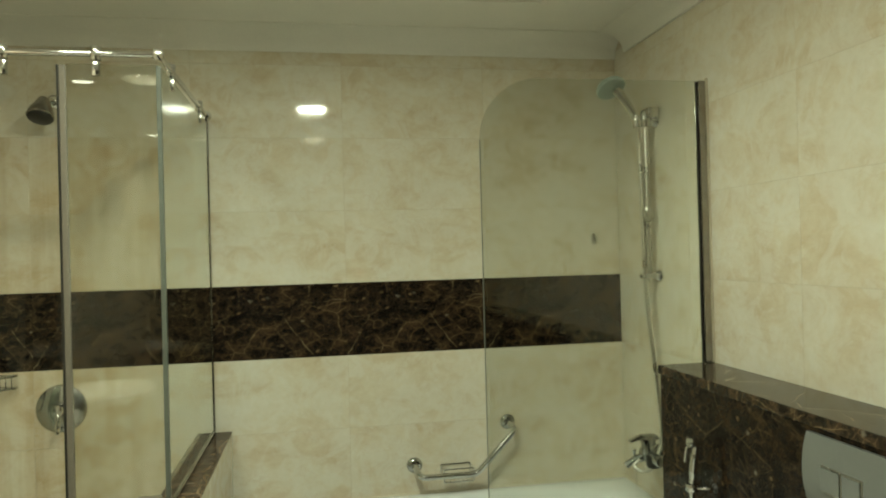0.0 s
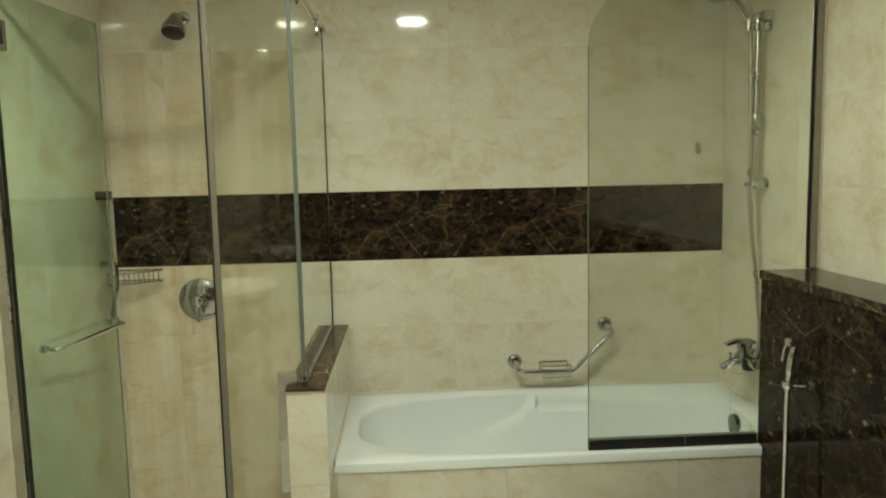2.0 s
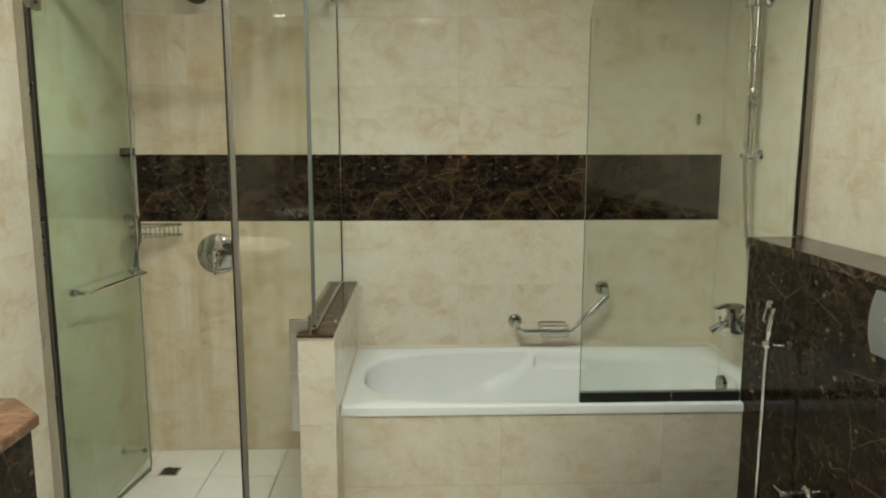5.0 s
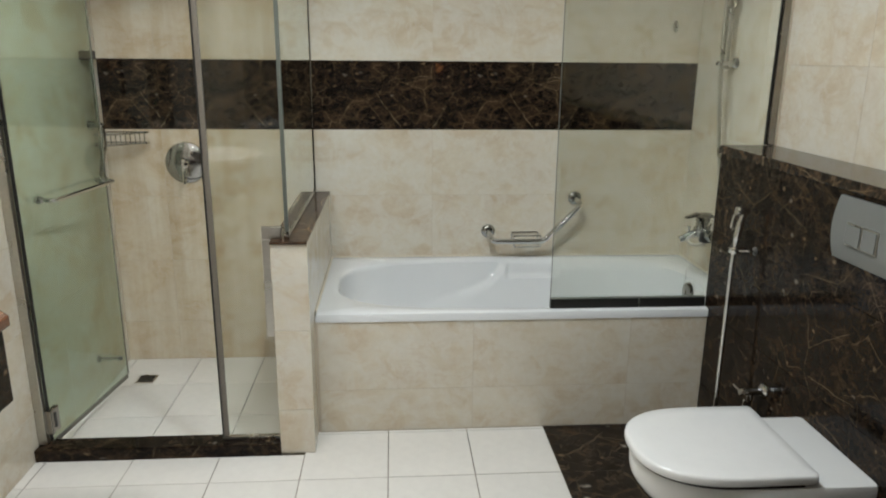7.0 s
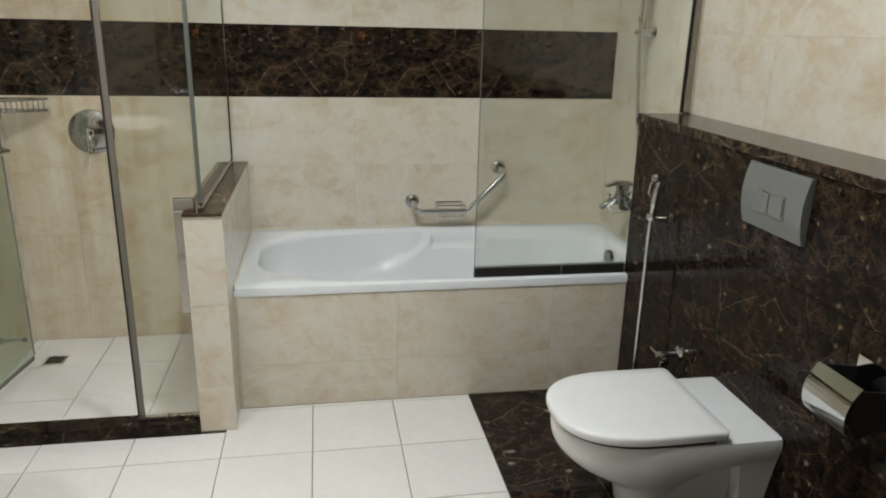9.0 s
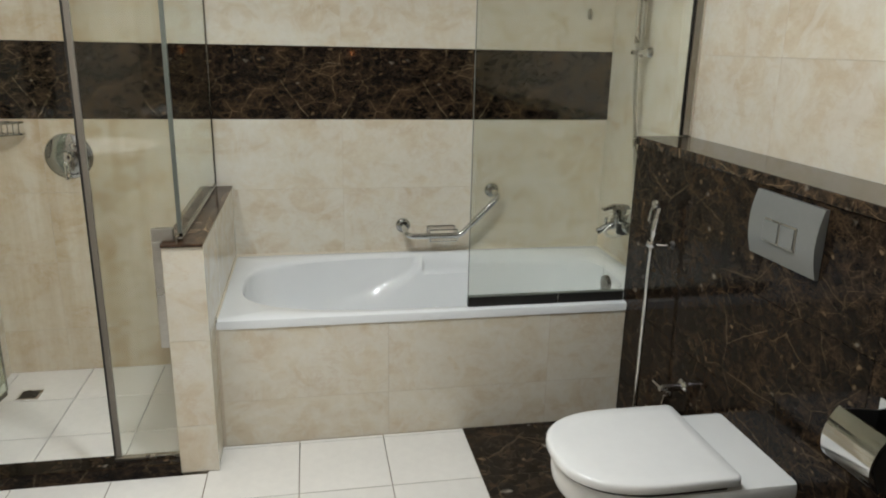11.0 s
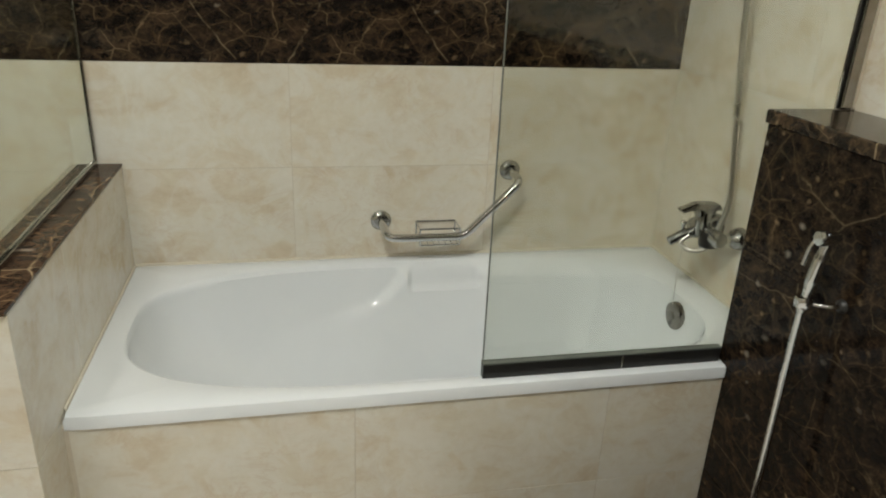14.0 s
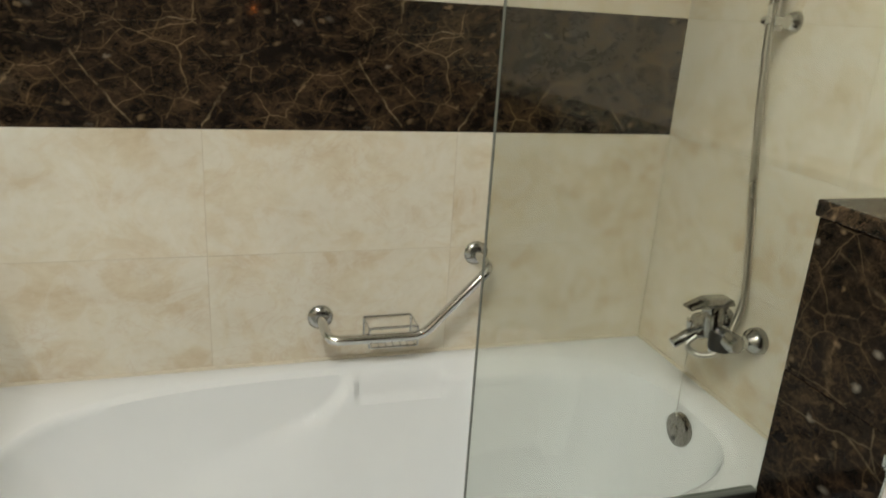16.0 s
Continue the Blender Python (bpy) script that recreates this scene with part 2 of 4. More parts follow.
M_GLASS_DOOR = glass("greenish_door_glass", (0.60, 0.68, 0.585))
M_STRIP = plain("grey_brown_plastic_strip", (0.165, 0.145, 0.118), 0.35, 0, 50.0, 0.06, 0.03)
M_LAMP = glow("lamp_glow", (1.0, 0.96, 0.88), 14.0)
M_ORANGE = glow("orange_glow", (1.0, 0.25, 0.04), 24.0)


# ---- mesh helpers ----
def part(name, bm, material, parent=None, label="", smooth=False):
    me = bpy.data.meshes.new(name)
    bmesh.ops.recalc_face_normals(bm, faces=bm.faces)
    bm.to_mesh(me)
    bm.free()
    me.materials.append(material)
    if smooth:
        me.polygons.foreach_set("use_smooth", [True] * len(me.polygons))
        me.set_sharp_from_angle(angle=radians(38))
    ob = new(name, me)
    if parent:
        ob.parent = parent
    if label:
        ob["label"] = label
    return ob


def thing(name, label, category, group="", at=(0, 0, 0)):
    ob = new(name)
    ob.empty_display_size = 0.05
    ob.location = at
    bpy.context.view_layer.update()
    return tagged(ob, label, category, group)


def setting(name, bm, material, label="", category="", parent=None, smooth=False):
    ob = part(name, bm, material, parent, "", smooth)
    return tagged(ob, label, category, "", "structure")


def box(a, b, bevel=0.0, segs=2, bm=None):
    """A box between two corners, its edges rounded."""
    own = bmesh.new()
    bmesh.ops.create_cube(own, size=1)
    lo, hi = [min(p, q) for p, q in zip(a, b)], [max(p, q) for p, q in zip(a, b)]
    for v in own.verts:
        v.co = Vector([lo[i] + (v.co[i] + 0.5) * (hi[i] - lo[i]) for i in range(3)])
    if bevel:
        bmesh.ops.bevel(own, geom=list(own.edges), offset=bevel, segments=segs, affect="EDGES", profile=0.5)
    if bm is None:
        return own
    return joined(bm, own)


def joined(bm, other, m=None):
    if m is not None:
        bmesh.ops.transform(other, matrix=m, verts=other.verts)
    me = bpy.data.meshes.new("tmp")
    other.to_mesh(me)
    other.free()
    bm.from_mesh(me)
    bpy.data.meshes.remove(me)
    return bm


def lathe(profile, n=32, axis="Z", at=(0, 0, 0)):
    """A turned shape: (radius, height) pairs about an axis."""
    bm = bmesh.new()
    rings = []
    for r, z in profile:
        if r < 1e-6:
            rings.append([bm.verts.new((0, 0, z))] * n)
        else:
            rings.append([bm.verts.new((r * math.cos(2 * math.pi * k / n), r * math.sin(2 * math.pi * k / n), z)) for k in range(n)])
    for a, b in zip(rings, rings[1:]):
        for k in range(n):
            f = []
            for v in (a[k], a[(k + 1) % n], b[(k + 1) % n], b[k]):
                if v not in f:
                    f.append(v)
            if len(f) > 2:
                bm.faces.new(f)
    turn = {"Z": Matrix(), "X": Matrix.Rotation(radians(90), 4, "Y"), "-X": Matrix.Rotation(radians(-90), 4, "Y"), "-Y": Matrix.Rotation(radians(90), 4, "X"), "Y": Matrix.Rotation(radians(-90), 4, "X"), "-Z": Matrix.Rotation(radians(180), 4, "X")}[axis]
    bmesh.ops.transform(bm, matrix=Matrix.Translation(at) @ turn, verts=bm.verts)
    return bm


def smooth_path(points, steps=8):
    """A Catmull-Rom line through points."""
    p = [Vector(q) for q in points]
    p = [2 * p[0] - p[1], *p, 2 * p[-1] - p[-2]]
    out = []
    for i in range(1, len(p) - 2):
        for s in range(steps):
            t = s / steps
            a, b, c, d = p[i - 1], p[i], p[i + 1], p[i + 2]
            out.append(0.5 * ((2 * b) + (c - a) * t + (2 * a - 5 * b + 4 * c - d) * t * t + (3 * b - a - 3 * c + d) * t ** 3))
    return [*out, p[-2]]


def rounded_path(points, r=0.02, steps=6):
    """A straight-legged line with its corners rounded."""
    p = [Vector(q) for q in points]
    out = [p[0]]
    for a, b, c in zip(p, p[1:], p[2:]):
        u, w = (a - b), (c - b)
        s, e = b + u.normalized() * min(r, u.length / 2), b + w.normalized() * min(r, w.length / 2)
        out += [(1 - t) ** 2 * s + 2 * t * (1 - t) * b + t * t * e for t in (k / steps for k in range(steps + 1))]
    return [*out, p[-1]]


def tube(points, radius, n=12, bm=None, cap=True):
    """A round tube along points; radius may be one number or one for each point."""
    own = bmesh.new()
    pts = [Vector(q) for q in points]
    rad = radius if isinstance(radius, (list, tuple)) else [radius] * len(pts)
    side = None
    rings = []
    for i, q in enumerate(pts):
        d = (pts[min(i + 1, len(pts) - 1)] - pts[max(i - 1, 0)]).normalized()
        if side is None:
            side = d.orthogonal().normalized()
        side = (side - d * side.dot(d)).normalized()
        up = d.cross(side)
        rings.append([own.verts.new(q + rad[i] * (math.cos(2 * math.pi * k / n) * side + math.sin(2 * math.pi * k / n) * up)) for k in range(n)])
    for a, b in zip(rings, rings[1:]):
        for k in range(n):
            own.faces.new((a[k], a[(k + 1) % n], b[(k + 1) % n], b[k]))
    if cap:
        own.faces.new(rings[0][::-1])
        own.faces.new(rings[-1])
    return own if bm is None else joined(bm, own)


def prism(outline, axis, a, b, bevel=0.0):
    """An outline in the plane across an axis, drawn out from a to b."""
    bm = bmesh.new()
    order = {"x": lambda u, v, w: (w, u, v), "y": lambda u, v, w: (u, w, v), "z": lambda u, v, w: (u, v, w)}[axis]
    lo = [bm.verts.new(order(u, v, a)) for u, v in outline]
    hi = [bm.verts.new(order(u, v, b)) for u, v in outline]
    n = len(outline)
    for k in range(n):
        bm.faces.new((lo[k], lo[(k + 1) % n], hi[(k + 1) % n], hi[k]))
    bm.faces.new(lo[::-1])
    bm.faces.new(hi)
    if bevel:
        bmesh.ops.recalc_face_normals(bm, faces=bm.faces)
        bmesh.ops.bevel(bm, geom=list(bm.edges), offset=bevel, segments=2, affect="EDGES", profile=0.5)
    return bm


def loft(loops, close=True):
    bm = bmesh.new()
    rings = [[bm.verts.new(p) for p in loop] for loop in loops]
    n = len(rings[0])
    for a, b in zip(rings, rings[1:]):
        for k in range(n):
            bm.faces.new((a[k], a[(k + 1) % n], b[(k + 1) % n], b[k]))
    if close:
        bm.faces.new(rings[0][::-1])
        bm.faces.new(rings[-1])
    return bm


# ---- structure ----
T = 0.008   # tile thickness
wall_back = setting("wall_back", box((X0 - 0.2, Y1 + T - 0.0072, -0.1), (X1 + 0.2, Y1 + 0.2, ZC + 0.1)), M_GROUT, "cream marble tiled wall with a dark marble band", "wall")
wall_left = setting("wall_left", box((X0 - 0.2, Y0 - 0.2, -0.1), (X0 - 0.0008, Y1 + T - 0.0078, ZC + 0.1)), M_GROUT, "cream marble tiled side wall of the bathroom", "wall")
wall_right = setting("wall_right", box((X1 + 0.0008, Y0 - 0.2, -0.1), (X1 + 0.2, Y1 + T - 0.0078, ZC + 0.1)), M_GROUT, "cream marble tiled side wall above the shelf", "wall")
# Unseen wall closing the room; its dark tone dims the reflections.
wall_front = setting("wall_front", box((X0 - 0.0004, Y0 - 0.2, -0.1), (X1 + 0.0004, Y0, ZC + 0.1)), M_FRONT, "unseen plain wall, kept dark to dim reflections", "wall")
ceiling = setting("ceiling", box((X0 - 0.2, Y0 - 0.2, ZC), (X1 + 0.2, Y1 + 0.2, ZC + 0.15)), M_PAINT, "white painted flat ceiling", "ceiling")
floor = setting("floor", box((X0 - 0.2, Y0 - 0.2, -0.15), (X1 + 0.2, Y1 + 0.2, -0.0295)), M_FGROUT, "white square tiled bathroom floor", "floor")
screed = setting("floor_bed", box((X0 - T, Y0, -0.029), (XH, 2.150, -0.0015)), M_FGROUT, "grout between white floor tiles", "floor")

COVE = [(0, -0.084), (0.010, -0.084), *[(0.012 + 0.098 * (1 - math.cos(radians(10 * k))), -0.080 + 0.076 * math.sin(radians(10 * k))) for k in range(10)], (0.118, -0.003), (0.118, 0.001), (0, 0.001)]
setting("cornice", prism([(Y1 - u, ZC + v) for u, v in COVE], "x", X0, X1), M_PAINT, "white moulded plaster cornice under the ceiling", "cornice", smooth=True)
setting("cornice", prism([(X1 - u, ZC + v) for u, v in COVE], "y", Y0, Y1 - 0.118), M_PAINT, "white moulded plaster cornice under the ceiling", "cornice", smooth=True)
setting("cornice", prism([(X0 + u, ZC + v) for u, v in COVE], "y", Y0, Y1 - 0.118), M_PAINT, "white moulded plaster cornice under the ceiling", "cornice", smooth=True)

half_wall = setting("half_wall", box((XH + T - 0.0015, Y0, -0.029), (X1 + T - 0.004, YH - 0.002, ZH - 0.032)), M_GROUT_DARK, "boxed-out half wall clad in dark brown marble", "half wall")
stub = setting("stub_wall", box((STUB[0] + 0.0015, STUB[2] + 0.0015, -0.029), (STUB[1] - 0.0070, Y1 + T - 0.004, STUB[3])), M_GROUT, "low tiled wall between shower and bathtub", "low wall")
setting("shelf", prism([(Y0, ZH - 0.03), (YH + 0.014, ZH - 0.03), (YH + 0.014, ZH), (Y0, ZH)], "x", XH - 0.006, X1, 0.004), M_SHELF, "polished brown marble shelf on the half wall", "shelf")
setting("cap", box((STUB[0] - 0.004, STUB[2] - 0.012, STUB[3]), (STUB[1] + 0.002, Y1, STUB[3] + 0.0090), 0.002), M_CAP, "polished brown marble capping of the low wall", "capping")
threshold = setting("threshold", box((X0, 2.150, -0.028), (STUB[0] - 0.002, 2.235, 0.044), 0.004), M_DARK, "dark brown marble shower threshold", "threshold")
panel = setting("tub_panel", box((STUB[1], 2.3088, -0.029), (XH + T, 2.335, 0.452)), M_GROUT, "cream tiled side panel under the bathtub", "panel")

# ---- bathtub ----
TX0, TX1, TY0, TY1, TZ = STUB[1] + 0.001, X1 - 0.001, 2.304, Y1 - 0.001, 0.476


def smoothstep(a, b, v):
    t = min(1, max(0, (v - a) / (b - a)))
    return t * t * (3 - 2 * t)


def tub_mesh():
    n = 240
    cx, cy = (TX0 + TX1) / 2, (TY0 + TY1) / 2
    angles = [2 * math.pi * (k + 0.5) / n for k in range(n)]

    def rect(inset, z):
        hx, hy = (TX1 - TX0) / 2 - inset, (TY1 - TY0) / 2 - inset
        out = []
        for a in angles:
            c, s = math.cos(a), math.sin(a)
            e = 140
            k = (abs(c / hx) ** e + abs(s / hy) ** e) ** (-1 / e)
            out.append((cx + k * c, cy + k * s, z))
        return out

    def bowl(x0, x1, y0, y1, z, e):
        mx, my, hx, hy = (x0 + x1) / 2, (y0 + y1) / 2, (x1 - x0) / 2, (y1 - y0) / 2
        out = []
        for a in angles:
            c, s = math.cos(a), math.sin(a)
            p = e[0] if c < 0 else e[1]
            k = (abs(c / (hx)) ** p + abs(s / hy) ** p) ** (-1 / p)
            x, y = mx + k * c, my + k * s
            # arm rests: the sides come in right of a slanting edge, with a shallow tray in the shoulder
            along = abs(s) * k / hy
            edge = 0.22 + 0.30 * smoothstep(0.20, 0.45, z)
            soft = 0.018 + 0.25 * smoothstep(0.40, 0.20, z)
            inward = 0.026 * smoothstep(edge - soft, edge + soft, x) * smoothstep(0.55, 0.9, along) * smoothstep(0.468, 0.44, z)
            tray = smoothstep(0.535, 0.555, x) * smoothstep(0.80, 0.75, x) * smoothstep(0.395, 0.41, z)
            inward *= 1 - 0.8 * tray
            y -= math.copysign(inward, s)
            out.append((x, y, z))
        return out

    loops = [rect(0.0, TZ - 0.032), rect(0.0, TZ - 0.012), rect(0.003, TZ - 0.003), rect(0.010, TZ)]
    ix0, ix1, iy0, iy1 = -0.205, 1.325, 2.348, 3.024
    loops.append(bowl(ix0 - 0.010, ix1 + 0.008, iy0 - 0.008, iy1 + 0.008, TZ, (3.0, 3.1)))
    loops.append(bowl(ix0 - 0.004, ix1 + 0.003, iy0 - 0.003, iy1 + 0.003, TZ - 0.003, (3.0, 3.1)))
    for k in range(0, 31):
        t = k / 30
        z = TZ - 0.012 - 0.35 * t
        loops.append(bowl(ix0 + 0.02 * t + 0.30 * t * t, ix1 - 0.02 - 0.08 * t, iy0 + 0.01 + 0.075 * t, iy1 - 0.01 - 0.075 * t, z, (3.0, 3.2)))
    z = TZ - 0.362
    for t in (0.15, 0.35, 0.6, 0.8):
        loops.append(bowl(ix0 + 0.32 + 0.09 * t, ix1 - 0.10 - 0.09 * t, iy0 + 0.085 + 0.09 * t, iy1 - 0.085 - 0.09 * t, z - 0.026 * math.sqrt(t), (3.0, 3.2)))
    bm = loft(loops, False)
    bm.verts.ensure_lookup_table()
    last = [bm.verts[len(bm.verts) - n + k] for k in range(n)]
    bm.faces.new(last)
    return bm


bathtub = thing("bathtub", "white acrylic bathtub built into a tiled panel", "bathtub")
part("shell", tub_mesh(), M_ACRYLIC, bathtub, "", True)
overflow = part("overflow", lathe([(0, 0.010), (0.012, 0.010), (0.014, 0.007), (0.030, 0.007), (0.040, 0.003), (0.042, -0.002), (0.042, -0.014)], 32, "-X", (1.281, 2.688, 0.412)), M_CHROME_DARK, bathtub, "round chrome overflow knob", True)
part("overflow_slot", lathe([(0, 0.0088), (0.006, 0.0086), (0.007, 0.0072)], 20, "-X", (1.281, 2.688, 0.391)), M_BLACK, overflow, "dark overflow slot")
part("drain_plug", lathe([(0, 0.008), (0.024, 0.007), (0.032, 0.002), (0.032, -0.01)], 32, "Z", (1.05, 2.70, TZ - 0.388)), M_CHROME, bathtub, "chrome drain plug", True)
setting("sealant", box((STUB[1] + 0.0005, Y1 - 0.006, TZ - 0.004), (X1 - 0.001, Y1 - 0.0005, TZ + 0.006), 0.002), M_SILICONE, "cream sealant along the bathtub edge", "sealant")
setting("sealant", box((STUB[1] + 0.0003, TY0 + 0.03, TZ - 0.004), (STUB[1] + 0.006, Y1 - 0.0065, TZ + 0.005), 0.002), M_SILICONE, "cream sealant between bathtub and low wall", "sealant")
setting("sealant", box((X1 - 0.006, YH + T, TZ - 0.004), (X1 - 0.0005, Y1 - 0.0065, TZ + 0.005), 0.002), M_SILICONE, "cream sealant at the tap end", "sealant")
# Fine grey line between mixer and overflow, drawn as a thin tube.
part("fine_line", tube([(1.272, 2.690, 0.640), (1.270, 2.690, 0.560), (1.272, 2.689, 0.452)], 0.0011, 6), M_STEEL, bathtub, "fine grey line above the overflow")


# ---- shower enclosure ----
def pane(name, bm, material, parent, label=""):
    ob = part(name, bm, material, parent, label)
    ob.visible_shadow = False
    return ob


def clamp(parent, m):
    """A rail clamp: a saddle round the rail, a shank and a gripping block."""
    bm = lathe([(0, 0.02), (0.013, 0.02), (0.014, 0.018), (0.014, -0.018), (0.013, -0.02), (0, -0.02)], 20, "Z")
    joined(bm, box((-0.010, -0.010, -0.062), (0.010, 0.010, -0.020), 0.003))
    bmesh.ops.transform(bm, matrix=m, verts=bm.verts)
    return part("clamp", bm, M_CHROME, parent, "", True)


shower = thing("shower_screen", "clear glass shower screen with chrome rail and channels", "shower screen", at=(XG, YG, 0))
SH = Matrix.Translation((-XG, -YG, 0))


def sh(bm):
    bmesh.ops.transform(bm, matrix=SH, verts=bm.verts)
    return bm


ZR = 2.052
G = 0.004
front_out = [(-0.577, 0.052), (STUB[0] - 0.008, 0.052), (STUB[0] - 0.008, STUB[3] + 0.0230), (XG, STUB[3] + 0.0230), (XG, 2.022), (-0.577, 2.022)]
pane("front_pane", sh(prism(front_out, "y", YG - G, YG + G)), M_GLASS, shower)
pane("side_pane", sh(box((XG - G, YG + 0.008, STUB[3] + 0.0250), (XG + G, Y1 - 0.012, 2.022))), M_GLASS_SIDE, shower)
part("rail", sh(tube(rounded_path([(X0 + 0.002, YG, ZR), (XG, YG, ZR), (XG, Y1 - 0.002, ZR)], 0.012), 0.0095, 14)), M_CHROME, shower, "round chrome stabilising rail", True)
part("elbow", sh(lathe([(0, 0.016), (0.012, 0.015), (0.0155, 0.009), (0.0155, -0.009), (0.012, -0.015), (0, -0.016)], 20, "Z", (XG, YG, ZR))), M_CHROME, shower, "", True)
part("rail_flange", sh(lathe([(0, 0.02), (0.014, 0.02), (0.02, 0.006), (0.02, 0)], 24, "-Y", (XG, Y1, ZR))), M_CHROME, shower, "", True)
part("rail_flange", sh(lathe([(0, 0.02), (0.014, 0.02), (0.02, 0.006), (0.02, 0)], 24, "X", (X0, YG, ZR))), M_CHROME, shower, "", True)
for cx, cy in ((-0.735, YG), (-0.50, YG), (XG, 2.375), (XG, 2.897)):
    clamp(shower, SH @ pose(cx, cy, ZR))
part("wall_channel", sh(box((XG - 0.007, Y1 - 0.014, STUB[3] + 0.0130), (XG + 0.007, Y1 - 0.0005, 2.03), 0.002)), M_CHROME_DARK, shower, "slim steel wall channel")
part("cap_channel", sh(box((XG - 0.009, YG - 0.010, STUB[3] + 0.0100), (XG + 0.010, Y1 - 0.018, STUB[3] + 0.0240), 0.002)), M_CHROME_DARK, shower, "steel channel along the marble capping")
part("front_channel", sh(box((STUB[0] - 0.034, YG - 0.012, STUB[3] + 0.0095), (XG - 0.018, YG + 0.012, STUB[3] + 0.0510), 0.002)), M_STEEL, shower, "steel channel over the corner")
part("side_channel", sh(box((STUB[0] - 0.034, YG - 0.012, 0.44), (STUB[0] - 0.0055, YG + 0.012, STUB[3] + 0.0090), 0.002)), M_STEEL, shower, "steel channel beside the low wall")
part("sealant_strip", sh(box((STUB[0] - 0.010, YG - 0.007, 0.046), (STUB[0] - 0.001, YG + 0.007, 0.438), 0.002)), M_SILICONE, shower)
part("foot_channel", sh(box((-0.600, YG - 0.012, 0.0445), (STUB[0] - 0.0105, YG + 0.012, 0.056), 0.002)), M_STEEL, shower, "low steel floor channel")
part("edge_seal", sh(box((-0.595, YG - 0.007, 0.058), (-0.578, YG + 0.007, 2.020), 0.003)), M_STRIP, shower, "grey-brown plastic strip on the pane's edge")
part("edge_gasket", sh(box((-0.601, YG - 0.006, 0.046), (-0.5955, YG + 0.006, 2.020), 0.001)), M_BLACK, shower)
part("corner_bead", sh(box((XG - 0.006, YG - 0.006, STUB[3] + 0.0350), (XG + 0.0065, YG + 0.0065, 2.020), 0.001)), M_EDGE, shower)

# glass door, swung inwards
HX, HY = X0 + 0.038, 2.202
door_turn = math.degrees(math.atan2(2.80 - HY, -1.128 - HX))
door = thing("shower_door", "frameless greenish glass shower door standing open inwards", "shower door", at=(HX, HY, 0))
door.rotation_euler = (0, 0, radians(door_turn))
DW = 0.56
pane("door_pane", box((0.008, -G, 0.052), (DW, G, 2.02)), M_GLASS_DOOR, door)
part("door_edge_seal", box((DW + 0.0005, -0.005, 0.052), (DW + 0.008, 0.005, 2.02), 0.002), M_SEAL, door, "grey seal on the free edge")
part("bottom_seal", box((0.030, -0.005, 0.034), (DW, 0.005, 0.0515), 0.002), M_SEAL, door, "dark seal along the bottom edge")
part("hinge_seal", box((0.001, -0.005, 0.06), (0.0055, 0.006, 2.02), 0.002), M_BLACK, door)
for hz in (0.125, 1.88):
    hinge = part("hinge", joined(box((-0.006, -0.016, hz - 0.045), (0.004, 0.016, hz + 0.045), 0.003), box((0.006, -0.012, hz - 0.045), (0.050, 0.012, hz + 0.045), 0.003)), M_CHROME_DARK, door, "square chrome glass hinge")
    part("hinge_groove", box((0.016, -0.0135, hz - 0.028), (0.030, -0.0125, hz + 0.028), 0.0004), M_BLACK, hinge)
bar_z = 0.90
part("towel_bar", tube(rounded_path([(0.12, -0.004, bar_z), (0.12, -0.055, bar_z), (0.53, -0.055, bar_z), (0.53, -0.004, bar_z)], 0.018), 0.0075, 12), M_CHROME, door, "slim chrome towel bar", True)
for bx in (0.12, 0.53):
    part("bar_washer", lathe([(0, 0.010), (0.012, 0.010), (0.013, 0.007), (0.013, 0)], 20, "-Y", (bx, -G - 0.0005, bar_z)), M_CHROME, door, "", True)
    part("bar_washer", lathe([(0, 0.010), (0.012, 0.010), (0.013, 0.007), (0.013, 0)], 20, "Y", (bx, G + 0.0005, bar_z)), M_CHROME, door, "", True)
jamb = setting("jamb_strip", box((X0 + 0.0005, YG - 0.014, 0.045), (HX - 0.007, YG + 0.016, 2.03), 0.003), M_STEEL, "grey wall strip at the shower door hinges", "jamb")

stop = thing("door_stop", "chrome door stop peg with a black rubber tip", "door stop", at=(X0, 2.735, 0.134))
part("peg", lathe([(0, 0.085), (0.0075, 0.085), (0.0075, 0.012), (0.016, 0.008), (0.017, 0)], 20, "X"), M_CHROME, stop, "", True)
part("rubber_tip", lathe([(0, 0.099), (0.008, 0.098), (0.0095, 0.093), (0.0095, 0.0855), (0, 0.0855)], 20, "X"), M_BLACK, stop, "black rubber tip", True)

# ---- bath screen ----
YS = 2.338
screen = thing("bath_screen", "clear glass bath screen with a black bottom seal", "bath screen", at=(0.59, YS, TZ))
SM = Matrix.Translation((-0.59, -YS, -TZ))
corner = [(0.606 + 0.20 * (1 - math.cos(a)), 1.84 + 0.20 * math.sin(a)) for a in [radians(10 * k) for k in range(10)]]
outline = [(0.606, 0.510), (XH + 0.005, 0.510), (XH + 0.005, ZH - 0.006), (1.3565, ZH - 0.006), (1.3565, 2.04), *reversed(corner)]


def scr(bm):
    bmesh.ops.transform(bm, matrix=SM, verts=bm.verts)
    return bm


pane("screen_pane", scr(prism(outline, "y", YS - 0.003, YS + 0.003)), M_GLASS_BATH, screen)
splash = part("bottom_seal", scr(box((0.604, YS - 0.010, TZ + 0.0005), (XH - 0.006, YS + 0.010, 0.512), 0.002)), M_BLACK, screen, "black plastic splash seal")
part("seal_trim", scr(box((0.604, YS - 0.0110, 0.5125), (XH - 0.006, YS + 0.0110, 0.5160), 0.001)), M_EDGE, splash, "thin dark trim")
